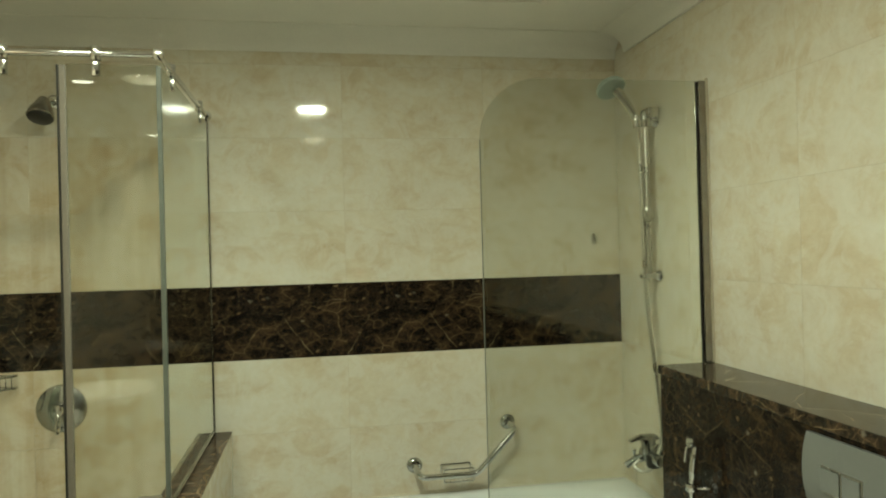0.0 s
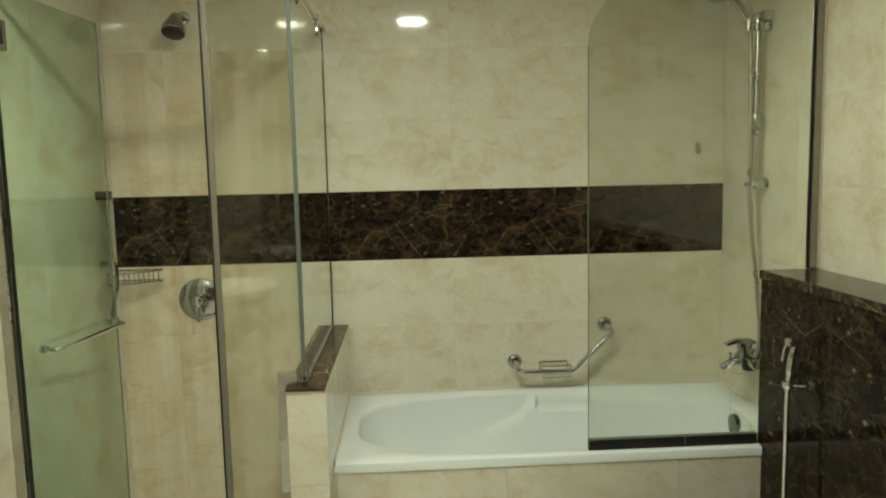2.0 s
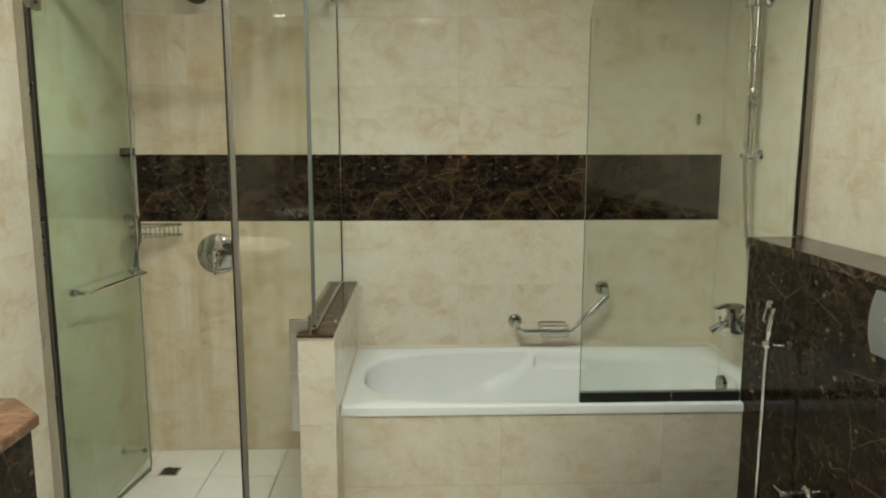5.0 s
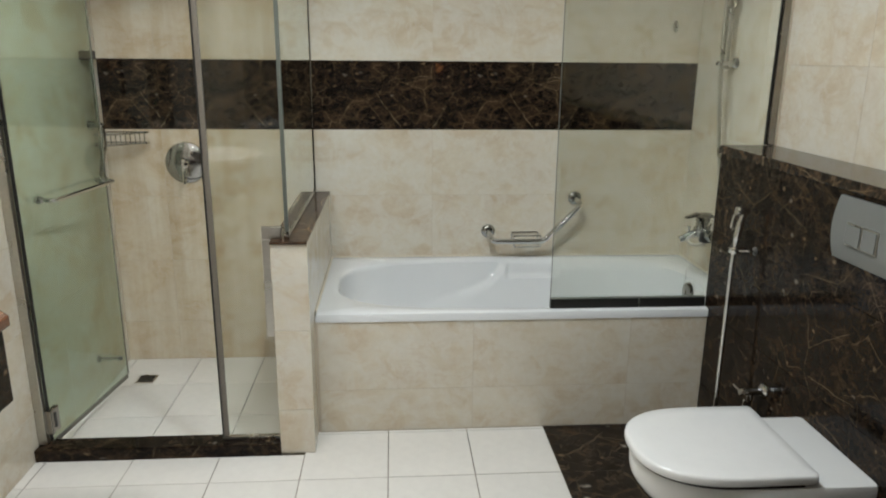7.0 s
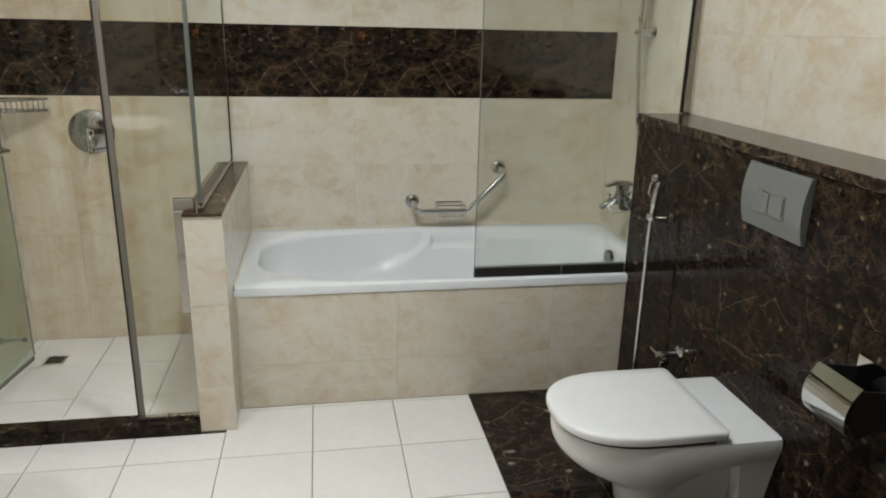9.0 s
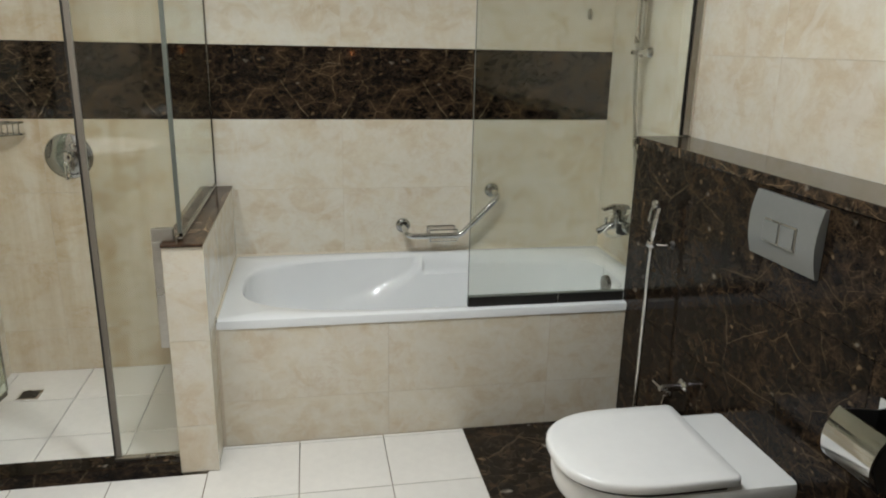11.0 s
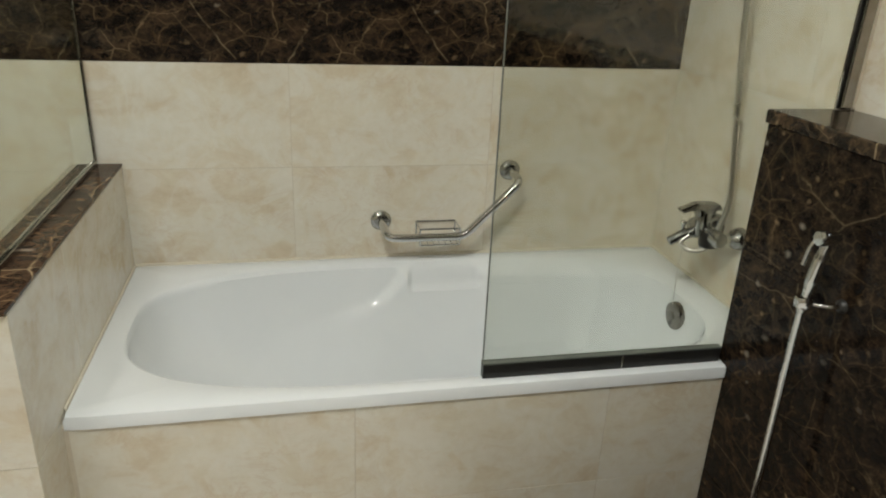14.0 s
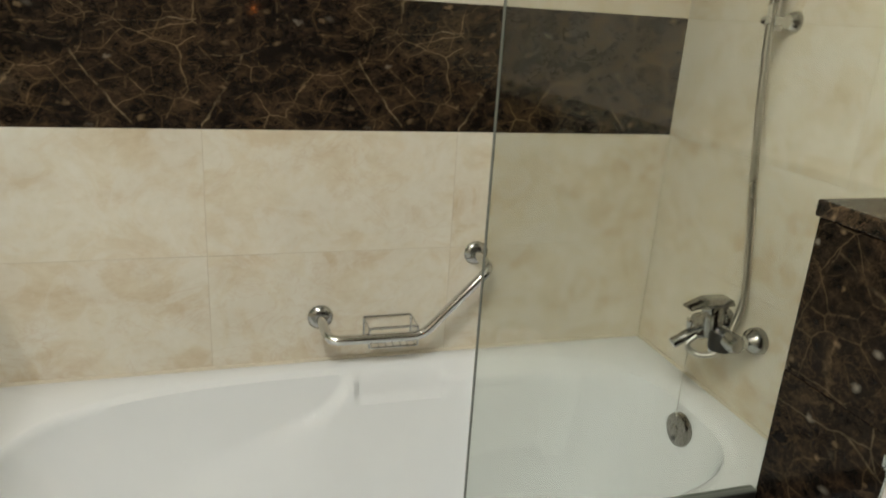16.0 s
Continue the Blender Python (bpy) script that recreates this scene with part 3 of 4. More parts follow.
part("seal_joint", scr(box((0.94, YS - 0.0112, TZ + 0.003), (0.944, YS - 0.0101, 0.510))), M_STEEL, splash)
part("edge_bead", scr(box((0.6040, YS - 0.0028, 0.519), (0.6057, YS + 0.0028, 1.84))), M_EDGE, screen)
part("wall_profile", scr(box((1.3625, YS - 0.014, ZH + 0.0015), (1.3890, YS + 0.014, 2.04), 0.003)), M_CHROME_DARK, screen, "steel wall profile")
part("hinge_line", scr(box((1.3570, YS - 0.0045, ZH + 0.002), (1.3620, YS + 0.0045, 2.038), 0.001)), M_BLACK, screen)
part("sealant_strip", scr(box((1.3895, YS - 0.011, ZH + 0.0015), (X1 - 0.0005, YS + 0.010, 2.05), 0.002)), M_SILICONE, screen)

# ---- grab bar with soap basket ----
bar = thing("grab_bar", "angled chrome grab bar with a wire soap basket", "grab bar", at=(0.45, Y1, 0.60))
BM = Matrix.Translation((-0.45, -Y1, -0.60))


def gb(bm):
    bmesh.ops.transform(bm, matrix=BM, verts=bm.verts)
    return bm


YB_ = Y1 - 0.080
part("tube", gb(tube(rounded_path([(0.464, Y1 - 0.004, 0.596), (0.476, YB_, 0.565), (0.712, YB_, 0.563), (0.884, YB_, 0.737), (0.869, Y1 - 0.004, 0.752)], 0.028, 8), 0.0125, 16)), M_CHROME, bar, "", True)
for fx, fz in ((0.464, 0.596), (0.869, 0.752)):
    part("flange", gb(lathe([(0, 0.014), (0.016, 0.014), (0.026, 0.010), (0.032, 0.003), (0.032, 0)], 28, "-Y", (fx, Y1 - 0.0005, fz))), M_CHROME_DIM, bar, "round chrome wall flange", True)
basket = part("soap_basket", gb(tube(rounded_path([(0.575, YB_, 0.553), (0.575, YB_, 0.591), (0.700, YB_, 0.591), (0.700, YB_, 0.553)], 0.008), 0.0028, 8)), M_CHROME, bar, "chrome wire soap basket", True)
for k, y in enumerate((YB_ - 0.002, Y1 - 0.006)):
    part("wire_frame", gb(tube(rounded_path([(0.575, y, 0.591), (0.575, y, 0.538), (0.700, y, 0.538), (0.700, y, 0.591), (0.575, y, 0.591)], 0.006), 0.0026, 8)), M_CHROME, basket, "", True)
for k in range(7):
    x = 0.582 + k * 0.0185
    part("wire", gb(tube([(x, YB_, 0.541), (x, Y1 - 0.008, 0.541)], 0.0018, 6)), M_CHROME, basket)
for x in (0.575, 0.700):
    part("wire", gb(tube([(x, YB_, 0.590), (x, Y1 - 0.008, 0.590)], 0.0022, 6)), M_CHROME, basket)

# ---- bath mixer with hand shower ----
mixer = thing("bath_mixer", "chrome single-lever bath mixer on the tiled wall", "mixer tap", at=(X1, 2.672, 0.677))
mixer.scale = (0.92, 0.95, 0.92)
for dy in (-0.058, 0.062):
    part("flange", lathe([(0, 0.040), (0.014, 0.040), (0.018, 0.034), (0.029, 0.026), (0.034, 0.014), (0.035, 0)], 28, "-X", (-0.0005, dy, 0)), M_CHROME_DIM, mixer, "round chrome wall flange", True)
    part("union_nut", lathe([(0, 0.066), (0.016, 0.066), (0.017, 0.062), (0.017, 0.044), (0.013, 0.0405), (0, 0.0405)], 6, "-X", (0, dy, 0)), M_CHROME, mixer)
mixer_body = part("body", joined(lathe([(0, 0.084), (0.018, 0.082), (0.024, 0.072), (0.024, -0.072), (0.018, -0.082), (0, -0.084)], 28, "Y", (-0.080, 0, 0.002)), lathe([(0, 0.075), (0.020, 0.074), (0.025, 0.066), (0.027, 0.03), (0.025, -0.01)], 28, "Z", (-0.092, 0.01, 0.0))), M_CHROME_DIM, mixer, "", True)
# The collar's black is shade put into its colour.
part("collar", lathe([(0, -0.03), (0.028, -0.03), (0.030, -0.024), (0.030, 0.012), (0.026, 0.018)], 28, "Z", (-0.084, -0.025, -0.002)), M_BLACK, mixer_body, "valve collar with its shade painted black", True)
part("spout", tube(smooth_path([(-0.085, 0.015, 0.0), (-0.118, 0.020, -0.004), (-0.152, 0.026, -0.019), (-0.182, 0.030, -0.036)], 6), [0.019] * 7 + [0.017] * 6 + [0.0145] * 6, 18), M_CHROME_DIM, mixer, "", True)
part("lever", joined(prism([(-0.105 + 0.060, 0.074), (-0.105 + 0.05, 0.092), (-0.120, 0.094), (-0.172, 0.074), (-0.174, 0.068), (-0.130, 0.078), (-0.112, 0.072)], "y", -0.012, 0.030, 0.003), box((-0.118, -0.012, 0.05), (-0.062, 0.032, 0.08), 0.008)), M_CHROME_DIM, mixer, "flat chrome lever", True)
part("diverter", lathe([(0, 0.026), (0.007, 0.026), (0.009, 0.02), (0.006, 0.012), (0.006, 0)], 18, "Z", (-0.145, 0.025, 0.006)), M_CHROME, mixer_body, "small chrome diverter knob", True)
part("hose_outlet", lathe([(0, 0.034), (0.010, 0.034), (0.012, 0.028), (0.012, 0)], 18, "-Z", (-0.085, -0.005, -0.020)), M_CHROME, mixer, "", True)

hand_shower = thing("hand_shower", "chrome riser rail with hand shower and hose", "hand shower", at=(X1, 2.706, 1.37))
HSX = -0.045
part("riser_rail", tube([(HSX, 0, -0.02), (HSX, 0, 0.64)], 0.0115, 16), M_STEEL, hand_shower, "straight chrome riser rail", True)
for bz in (0.0, 0.60):
    part("rail_bracket", joined(lathe([(0, 0.020), (0.014, 0.020), (0.020, 0.012), (0.023, 0)], 24, "-X", (-0.0005, 0, bz)), lathe([(0, 0.064), (0.013, 0.062), (0.014, 0.02), (0.014, 0.015)], 20, "-X", (0, 0, bz))), M_CHROME, hand_shower, "", True)
part("bracket_knob", lathe([(0, 0.02), (0.008, 0.018), (0.010, 0.008), (0.006, 0)], 18, "-X", (-0.064, 0, 0.0)), M_CHROME, hand_shower, "small chrome knob", True)
part("slider", joined(lathe([(0, 0.03), (0.018, 0.028), (0.020, 0.02), (0.020, -0.02), (0.018, -0.028), (0, -0.03)], 24, "Z", (HSX, 0, 0.24)), box((HSX - 0.02, -0.03, 0.228), (HSX + 0.005, 0.0, 0.252), 0.004)), M_STEEL, hand_shower, "grey soap slider", True)
part("holder", joined(joined(lathe([(0, 0.032), (0.019, 0.030), (0.021, 0.022), (0.021, -0.022), (0.019, -0.030), (0, -0.032)], 24, "Z", (HSX, 0, 0.61)), box((-0.052, -0.045, 0.612), (-0.006, 0.030, 0.652), 0.006)), lathe([(0.012, 0.022), (0.018, 0.022), (0.018, -0.022), (0.012, -0.022)], 20, "Z", (HSX - 0.034, 0.0, 0.600))), M_CHROME, hand_shower, "chrome hand shower holder", True)
hs_dir = [(-0.080, 0.0, 0.585), (-0.100, 0.005, 0.645), (-0.135, 0.012, 0.700), (-0.155, 0.018, 0.728)]
wand = part("wand", tube(smooth_path(hs_dir, 5), [0.011 + 0.0006 * k for k in range(16)], 16), M_CHROME, hand_shower, "chrome spray handle", True)
head = lathe([(0, 0.016), (0.030, 0.014), (0.048, 0.006), (0.052, -0.002), (0.050, -0.010), (0.044, -0.013), (0, -0.013)], 32, "Z")
bmesh.ops.transform(head, matrix=Matrix.Translation((-0.176, 0.022, 0.738)) @ Matrix.Rotation(radians(-34), 4, "X") @ Matrix.Rotation(radians(-8), 4, "Y") @ Matrix.Scale(1.12, 4), verts=head.verts)
part("spray_head", head, M_HEAD, hand_shower, "round grey-green spray head", True)
hose_pts = smooth_path([(-0.078, 0, 0.585), (-0.068, 0.006, 0.50), (-0.064, 0.004, 0.20), (-0.062, 0.0, -0.02), (-0.050, -0.014, -0.25), (-0.040, -0.038, -0.45), (-0.040, -0.060, -0.60), (-0.070, -0.070, -0.695)], 14)
hose_pts2 = smooth_path([(-0.070, -0.070, -0.695), (-0.095, -0.068, -0.728), (-0.125, -0.045, -0.738), (-0.142, -0.026, -0.722), (-0.120, -0.026, -0.700)], 8)
part("hose", tube(hose_pts + hose_pts2[1:], [0.0085] * len(hose_pts) + [0.0066] * (len(hose_pts2) - 1), 12), M_STEEL, hand_shower, "ribbed metal shower hose", True)

hook = thing("wall_hook", "small oval metal hook on the tiles", "hook", at=(1.282, Y1, 1.524))
part("plate", lathe([(0, 0.010), (0.008, 0.009), (0.011, 0.004), (0.012, 0)], 24, "-Y", (0, -0.0005, 0)), M_STEEL, hook, "", True).scale = (1, 1, 2.1)
part("peg", lathe([(0, 0.024), (0.006, 0.023), (0.006, 0.0105), (0, 0.0105)], 16, "-Y", (0, 0, -0.006)), M_STEEL, hook, "", True)

# ---- shower fittings ----
valve = thing("shower_valve", "round chrome concealed shower valve with lever", "shower valve", at=(-0.898, Y1, 0.920))
rose = part("escutcheon", lathe([(0, 0.020), (0.034, 0.020), (0.068, 0.016), (0.090, 0.006), (0.093, 0)], 48, "-Y", (0, -0.0005, 0)), M_CHROME_DIM, valve, "", True)
part("cartridge_cap", lathe([(0, 0.060), (0.020, 0.058), (0.024, 0.050), (0.026, 0.0205), (0, 0.0205)], 32, "-Y", (0, 0, 0)), M_CHROME, valve, "", True)
part("lever", tube(smooth_path([(0.002, -0.048, -0.01), (0.004, -0.060, -0.045), (0.004, -0.066, -0.085)], 6), [0.011] * 5 + [0.009] * 5 + [0.0075] * 3, 14), M_CHROME, valve, "", True)
part("diverter_knob", lathe([(0, 0.046), (0.011, 0.045), (0.013, 0.038), (0.011, 0.0205), (0, 0.0205)], 20, "-Y", (0.028, 0, 0.045)), M_CHROME, rose, "small diverter knob", True)

shead = thing("overhead_shower", "wall-mounted chrome shower head with dark face", "shower head", at=(-0.900, Y1, 2.102))
part("flange", lathe([(0, 0.014), (0.014, 0.014), (0.026, 0.006), (0.028, 0)], 28, "-Y", (0, -0.0005, 0)), M_CHROME, shead, "", True)
part("arm", tube(smooth_path([(0, -0.010, 0), (0, -0.05, -0.004), (0, -0.085, -0.022)], 6), 0.0095, 14), M_CHROME, shead, "", True)
cup = lathe([(0, 0.040), (0.016, 0.040), (0.022, 0.030), (0.030, 0.006), (0.044, -0.022), (0.047, -0.045), (0.044, -0.050)], 32, "Z")
bmesh.ops.transform(cup, matrix=Matrix.Translation((-0.005, -0.110, -0.042)) @ Matrix.Rotation(radians(-28), 4, "X"), verts=cup.verts)
cup_part = part("cup", cup, M_CHROME_DARK, shead, "", True)
face = lathe([(0, -0.053), (0.040, -0.052), (0.0435, -0.0495), (0.0435, -0.046), (0, -0.046)], 32, "Z")
bmesh.ops.transform(face, matrix=Matrix.Translation((-0.005, -0.110, -0.042)) @ Matrix.Rotation(radians(-28), 4, "X"), verts=face.verts)
part("spray_face", face, M_BLACK, cup_part, "dark rubber spray face", True)

caddy = thing("corner_basket", "chrome wire soap basket in the shower corner", "soap basket", at=(X0, Y1, 1.012))
for z in (0.0, 0.045):
    part("rim_wire", tube(rounded_path([(0.004, -0.004, z), (0.195, -0.004, z), (0.195, -0.045, z), (0.060, -0.150, z), (0.004, -0.150, z), (0.004, -0.004, z)], 0.02), 0.0035, 8), M_CHROME, caddy, "", True)
for k in range(12):
    x = 0.014 + k * 0.0157
    y = -0.147 if x < 0.06 else -0.150 + (x - 0.06) * 0.775
    part("wire", tube([(x, -0.006, 0), (x, y, 0), (x, y, 0.045)], 0.0018, 6), M_CHROME, caddy)
part("bracket", box((0.0005, -0.05, -0.004), (0.008, -0.01, 0.05), 0.002), M_CHROME, caddy)

slide = thing("shower_handset", "chrome rail with hand spray beside the shower", "hand shower", at=(X0, 2.915, 1.10))
part("rail", tube([(0.04, 0, -0.02), (0.04, 0, 0.30)], 0.009, 12), M_CHROME, slide, "", True)
part("top_block", box((0.0005, -0.018, 0.262), (0.058, 0.018, 0.298), 0.004), M_BLACK, slide, "dark square rail bracket")
part("foot_block", lathe([(0, 0.058), (0.012, 0.056), (0.014, 0.02), (0.02, 0)], 20, "X", (0.0005, 0, 0.0)), M_CHROME, slide, "", True)
part("spray", tube(smooth_path([(0.058, -0.02, 0.0), (0.066, -0.04, -0.08), (0.060, -0.055, -0.16), (0.045, -0.04, -0.20)], 6), [0.017] * 8 + [0.011] * 11, 14), M_CHROME_DARK, slide, "slim metal spray handle", True)
part("elbow", tube(smooth_path([(0.045, -0.04, -0.20), (0.060, -0.015, -0.225), (0.030, 0.0, -0.23), (0.001, 0.0, -0.23)], 6), 0.009, 12), M_CHROME, slide, "", True)

drain = thing("floor_drain", "small square dark metal floor drain", "floor drain", at=(-1.09, 2.856, -0.020))
drain.scale = (0.76, 0.76, 1)
part("frame", box((-0.055, -0.055, -0.004), (0.055, 0.055, 0.0025), 0.002), M_STEEL, drain)
for k in range(7):
    part("slot", box((-0.042, -0.042 + k * 0.0125, 0.002), (0.042, -0.035 + k * 0.0125, 0.0035)), M_BLACK, drain)


# ---- toilet ----
def d_shape(x_tip, x_back, y_half, z, n=28, p=2.3, back_r=0.02):
    """A D-shaped outline: round at the tip, square at the back."""
    out = []
    x_mid = x_tip + 0.58 * (x_back - x_tip)
    for k in range(n + 1):
        a = math.pi / 2 + math.pi * k / n
        c, s = math.cos(a), math.sin(a)
        out.append((x_mid + (x_mid - x_tip) * -abs(c) ** (2 / p), math.copysign(abs(s) ** (2 / p), s) * y_half, z))
    for k in range(1, 5):
        a = math.pi / 2 * k / 5
        out.append((x_back - back_r + back_r * math.sin(a), -y_half + back_r - back_r * math.cos(a), z))
    for k in range(1, 5):
        a = math.pi / 2 * k / 5
        out.append((x_back - back_r + back_r * math.cos(a), y_half - back_r + back_r * math.sin(a), z))
    return out


toilet = thing("toilet", "white wall-hung ceramic toilet with its lid down", "toilet", at=(XH, 1.474, 0.0))
W = -XH
# height, tip, half width and back end of each ring of the bowl
prof = [(0.378, 0.652, 0.170, 1.203), (0.376, 0.646, 0.176, 1.203), (0.366, 0.642, 0.180, 1.203), (0.344, 0.643, 0.180, 1.203), (0.326, 0.646, 0.177, 1.202), (0.308, 0.654, 0.171, 1.150), (0.284, 0.672, 0.161, 1.080), (0.256, 0.703, 0.147, 1.050), (0.230, 0.744, 0.130, 1.034), (0.208, 0.786, 0.115, 1.022), (0.186, 0.818, 0.104, 1.015), (0.150, 0.838, 0.097, 1.010), (0.102, 0.846, 0.092, 1.008), (0.090, 0.858, 0.082, 1.000)]
part("bowl", loft([[(x + W, y, z) for x, y, z in d_shape(xt, xb, yh, zz, 28, 2.15, min(0.10, 0.008 + 0.9 * (XH - xb) + 0.2 * (0.181 - yh)))] for zz, xt, yh, xb in reversed(prof)]), M_CERAMIC, toilet, "", True)
part("trapway", loft([[(x + W, y * yh / 0.1, z) for x, y in ((0.94, -0.1), (1.12, -0.1), (1.12, 0.1), (0.94, 0.1))] for z, yh in ((0.095, 0.070), (0.13, 0.092), (0.22, 0.104), (0.318, 0.120))]), M_CERAMIC, toilet, "recessed ceramic trapway")
part("wall_mount", loft([[(x + W, y, z) for x, y in ((x0, -yh), (XH - 0.001, -yh), (XH - 0.001, yh), (x0, yh))] for z, yh, x0 in ((0.085, 0.118, 1.150), (0.092, 0.124, 1.140), (0.20, 0.142, 1.122), (0.300, 0.162, 1.100), (0.3218, 0.168, 1.085))]), M_CERAMIC, toilet, "flared ceramic wall mount")
part("seat", loft([[(x + W, y, z) for x, y, z in d_shape(xt, 1.040, yh, zz)] for zz, xt, yh in ((0.3785, 0.666, 0.158), (0.380, 0.662, 0.161), (0.387, 0.662, 0.161), (0.3885, 0.666, 0.158))]), M_SEAT, toilet, "", True)
# Black slab stands in for the shade in the gap under the lid.
part("seat_gap_shade", loft([[(x + W, y, z) for x, y, z in d_shape(0.6445, 1.026, 0.1735, zz)] for zz in (0.3782, 0.3898)]), M_BLACK, toilet, "black slab for the shade under the lid")
lid_prof = ((0.3900, 0.626, 0.179), (0.3912, 0.621, 0.183), (0.398, 0.619, 0.1845), (0.4085, 0.620, 0.184), (0.4125, 0.623, 0.182), (0.4148, 0.629, 0.178), (0.4156, 0.668, 0.145))
lid = part("lid", loft([[(x + W, y, z) for x, y, z in d_shape(xt + 0.014, 1.050 - (0.185 - yh) * 0.8, yh, zz, 28, 2.5)] for zz, xt, yh in lid_prof]), M_SEAT, toilet, "closed white plastic lid", True)
for dy in (-0.09, 0.09):
    part("hinge", lathe([(0, 0.018), (0.012, 0.016), (0.013, 0)], 20, "Z", (-0.178, dy, 0.3785)), M_SEAT, lid, "", True)

plate = thing("flush_plate", "satin grey curved dual flush plate on dark marble", "flush plate", at=(XH, 1.479, 0.962))


def pillow(y0, y1, z0, z1, depth, bow, n=12):
    bm = bmesh.new()
    grid = []
    for i in range(n + 1):
        row = []
        for j in range(n + 1):
            u, v = i / n, j / n
            row.append(bm.verts.new((-depth - bow * (1 - (2 * v - 1) ** 2), y0 + (y1 - y0) * u, z0 + (z1 - z0) * v)))
        grid.append(row)
    for i in range(n):
        for j in range(n):
            bm.faces.new((grid[i][j], grid[i + 1][j], grid[i + 1][j + 1], grid[i][j + 1]))
    ext = bmesh.ops.extrude_face_region(bm, geom=list(bm.faces))
    for v in [g for g in ext["geom"] if isinstance(g, bmesh.types.BMVert)]:
        v.co.x = -0.0005
    return bm


plate_cover = part("cover", pillow(-0.127, 0.127, -0.083, 0.083, 0.010, 0.014), M_PLATE, plate, "", True)
for b0, b1 in ((-0.058, -0.006), (0.002, 0.060)):
    part("button_rim", box((-0.0265, b0 - 0.003, -0.035), (-0.020, b1 + 0.003, 0.023), 0.0015), M_STEEL, plate_cover)
    part("button", box((-0.030, b0, -0.032), (-0.0268, b1, 0.020), 0.0014), M_PLATE, plate_cover, "satin flush button")

# ---- bidet spray ----
spray = thing("bidet_spray", "chrome bidet spray with metal hose in a wall holder", "bidet spray", at=(XH, 2.047, 0.774))
part("wall_plate", lathe([(0, 0.008), (0.008, 0.008), (0.013, 0.004), (0.014, 0)], 24, "-X", (-0.0005, -0.030, 0.004)), M_BLACK, spray, "", True)
part("holder_arm", tube(smooth_path([(-0.006, -0.030, 0.004), (-0.022, -0.028, 0.003), (-0.036, -0.018, 0.001), (-0.046, -0.006, 0.0)], 6), 0.0045, 12), M_CHROME_DARK, spray, "short dark chrome holder arm", True)
part("holder_ring", lathe([(0.011, 0.010), (0.017, 0.010), (0.018, 0.007), (0.018, -0.007), (0.017, -0.010), (0.011, -0.010)], 24, "Z", (-0.054, 0.006, 0.0)), M_CHROME, spray, "", True)
grip = part("handle", tube(smooth_path([(-0.055, 0.007, -0.020), (-0.053, 0.004, 0.03), (-0.049, 0.0, 0.085), (-0.044, -0.004, 0.125)], 6), [0.009] * 7 + [0.0115] * 7 + [0.010] * 5, 16), M_CHROME, spray, "", True)
nozzle = lathe([(0, 0.030), (0.013, 0.029), (0.016, 0.022), (0.014, 0.008), (0.010, -0.014), (0, -0.014)], 24, "-X", (-0.040, -0.006, 0.134))
part("nozzle", nozzle, M_CHROME, grip, "round spray nozzle", True)
part("trigger", tube(smooth_path([(-0.046, 0.002, 0.134), (-0.064, 0.010, 0.118), (-0.070, 0.015, 0.074)], 6), [0.003] * 6 + [0.0042] * 7, 10), M_CHROME, grip, "slim trigger lever", True)
hose_line = smooth_path([(-0.055, 0.007, -0.02), (-0.056, 0.008, -0.10), (-0.058, 0.004, -0.30), (-0.060, -0.002, -0.52), (-0.058, -0.010, -0.66), (-0.052, -0.055, -0.72), (-0.046, -0.12, -0.66), (-0.045, -0.17, -0.455)], 20)
part("hose", tube(hose_line, [0.0068 + 0.0010 * (k % 2) for k in range(len(hose_line))], 12), M_CHROME, spray, "flexible ribbed metal hose", True)
cock = thing("angle_valve", "small chrome angle valve on the dark wall", "angle valve", at=(XH, 1.858, 0.355))
part("flange", lathe([(0, 0.010), (0.016, 0.010), (0.024, 0.004), (0.025, 0)], 24, "-X", (-0.0005, 0, 0)), M_CHROME, cock, "", True)
part("body", joined(lathe([(0, 0.066), (0.011, 0.064), (0.013, 0.05), (0.012, 0.011), (0, 0.011)], 20, "-X"), lathe([(0, 0.03), (0.008, 0.03), (0.010, 0.026), (0.010, 0)], 16, "-Z", (-0.045, 0, -0.006))), M_CHROME, cock, "", True)
part("handle", joined(lathe([(0, 0.016), (0.010, 0.015), (0.012, 0.008), (0.008, 0)], 18, "-X", (-0.066, 0, 0)), box((-0.078, -0.006, -0.004), (-0.070, 0.055, 0.005), 0.002)), M_CHROME, cock, "flat chrome handle", True)

# ---- toilet paper holder ----
tp = thing("toilet_paper_holder", "chrome toilet paper holder with curved cover", "paper holder", at=(XH, 1.048, 0.624))
part("back_plate", box((-0.006, -0.066, -0.02), (-0.0005, 0.066, 0.085), 0.002), M_CHROME, tp)
front = smooth_path([(-0.100, 0, 0.072), (-0.118, 0, 0.045), (-0.128, 0, 0.010), (-0.122, 0, -0.026), (-0.098, 0, -0.052)], 5)
cover = [(p.x, p.z) for p in front]
part("cover", prism(cover + [(x + 0.003, z) for x, z in reversed(cover)], "y", -0.066, 0.066), M_CHROME, tp, "curved chrome cover", True)
for sy in (-0.065, 0.061):
    part("cheek", prism([(-0.0065, 0.055), (-0.096, 0.066), (-0.120, 0.010), (-0.095, -0.046), (-0.0065, -0.015)], "y", sy, sy + 0.004), M_BLACK, tp, "dark side cheek")
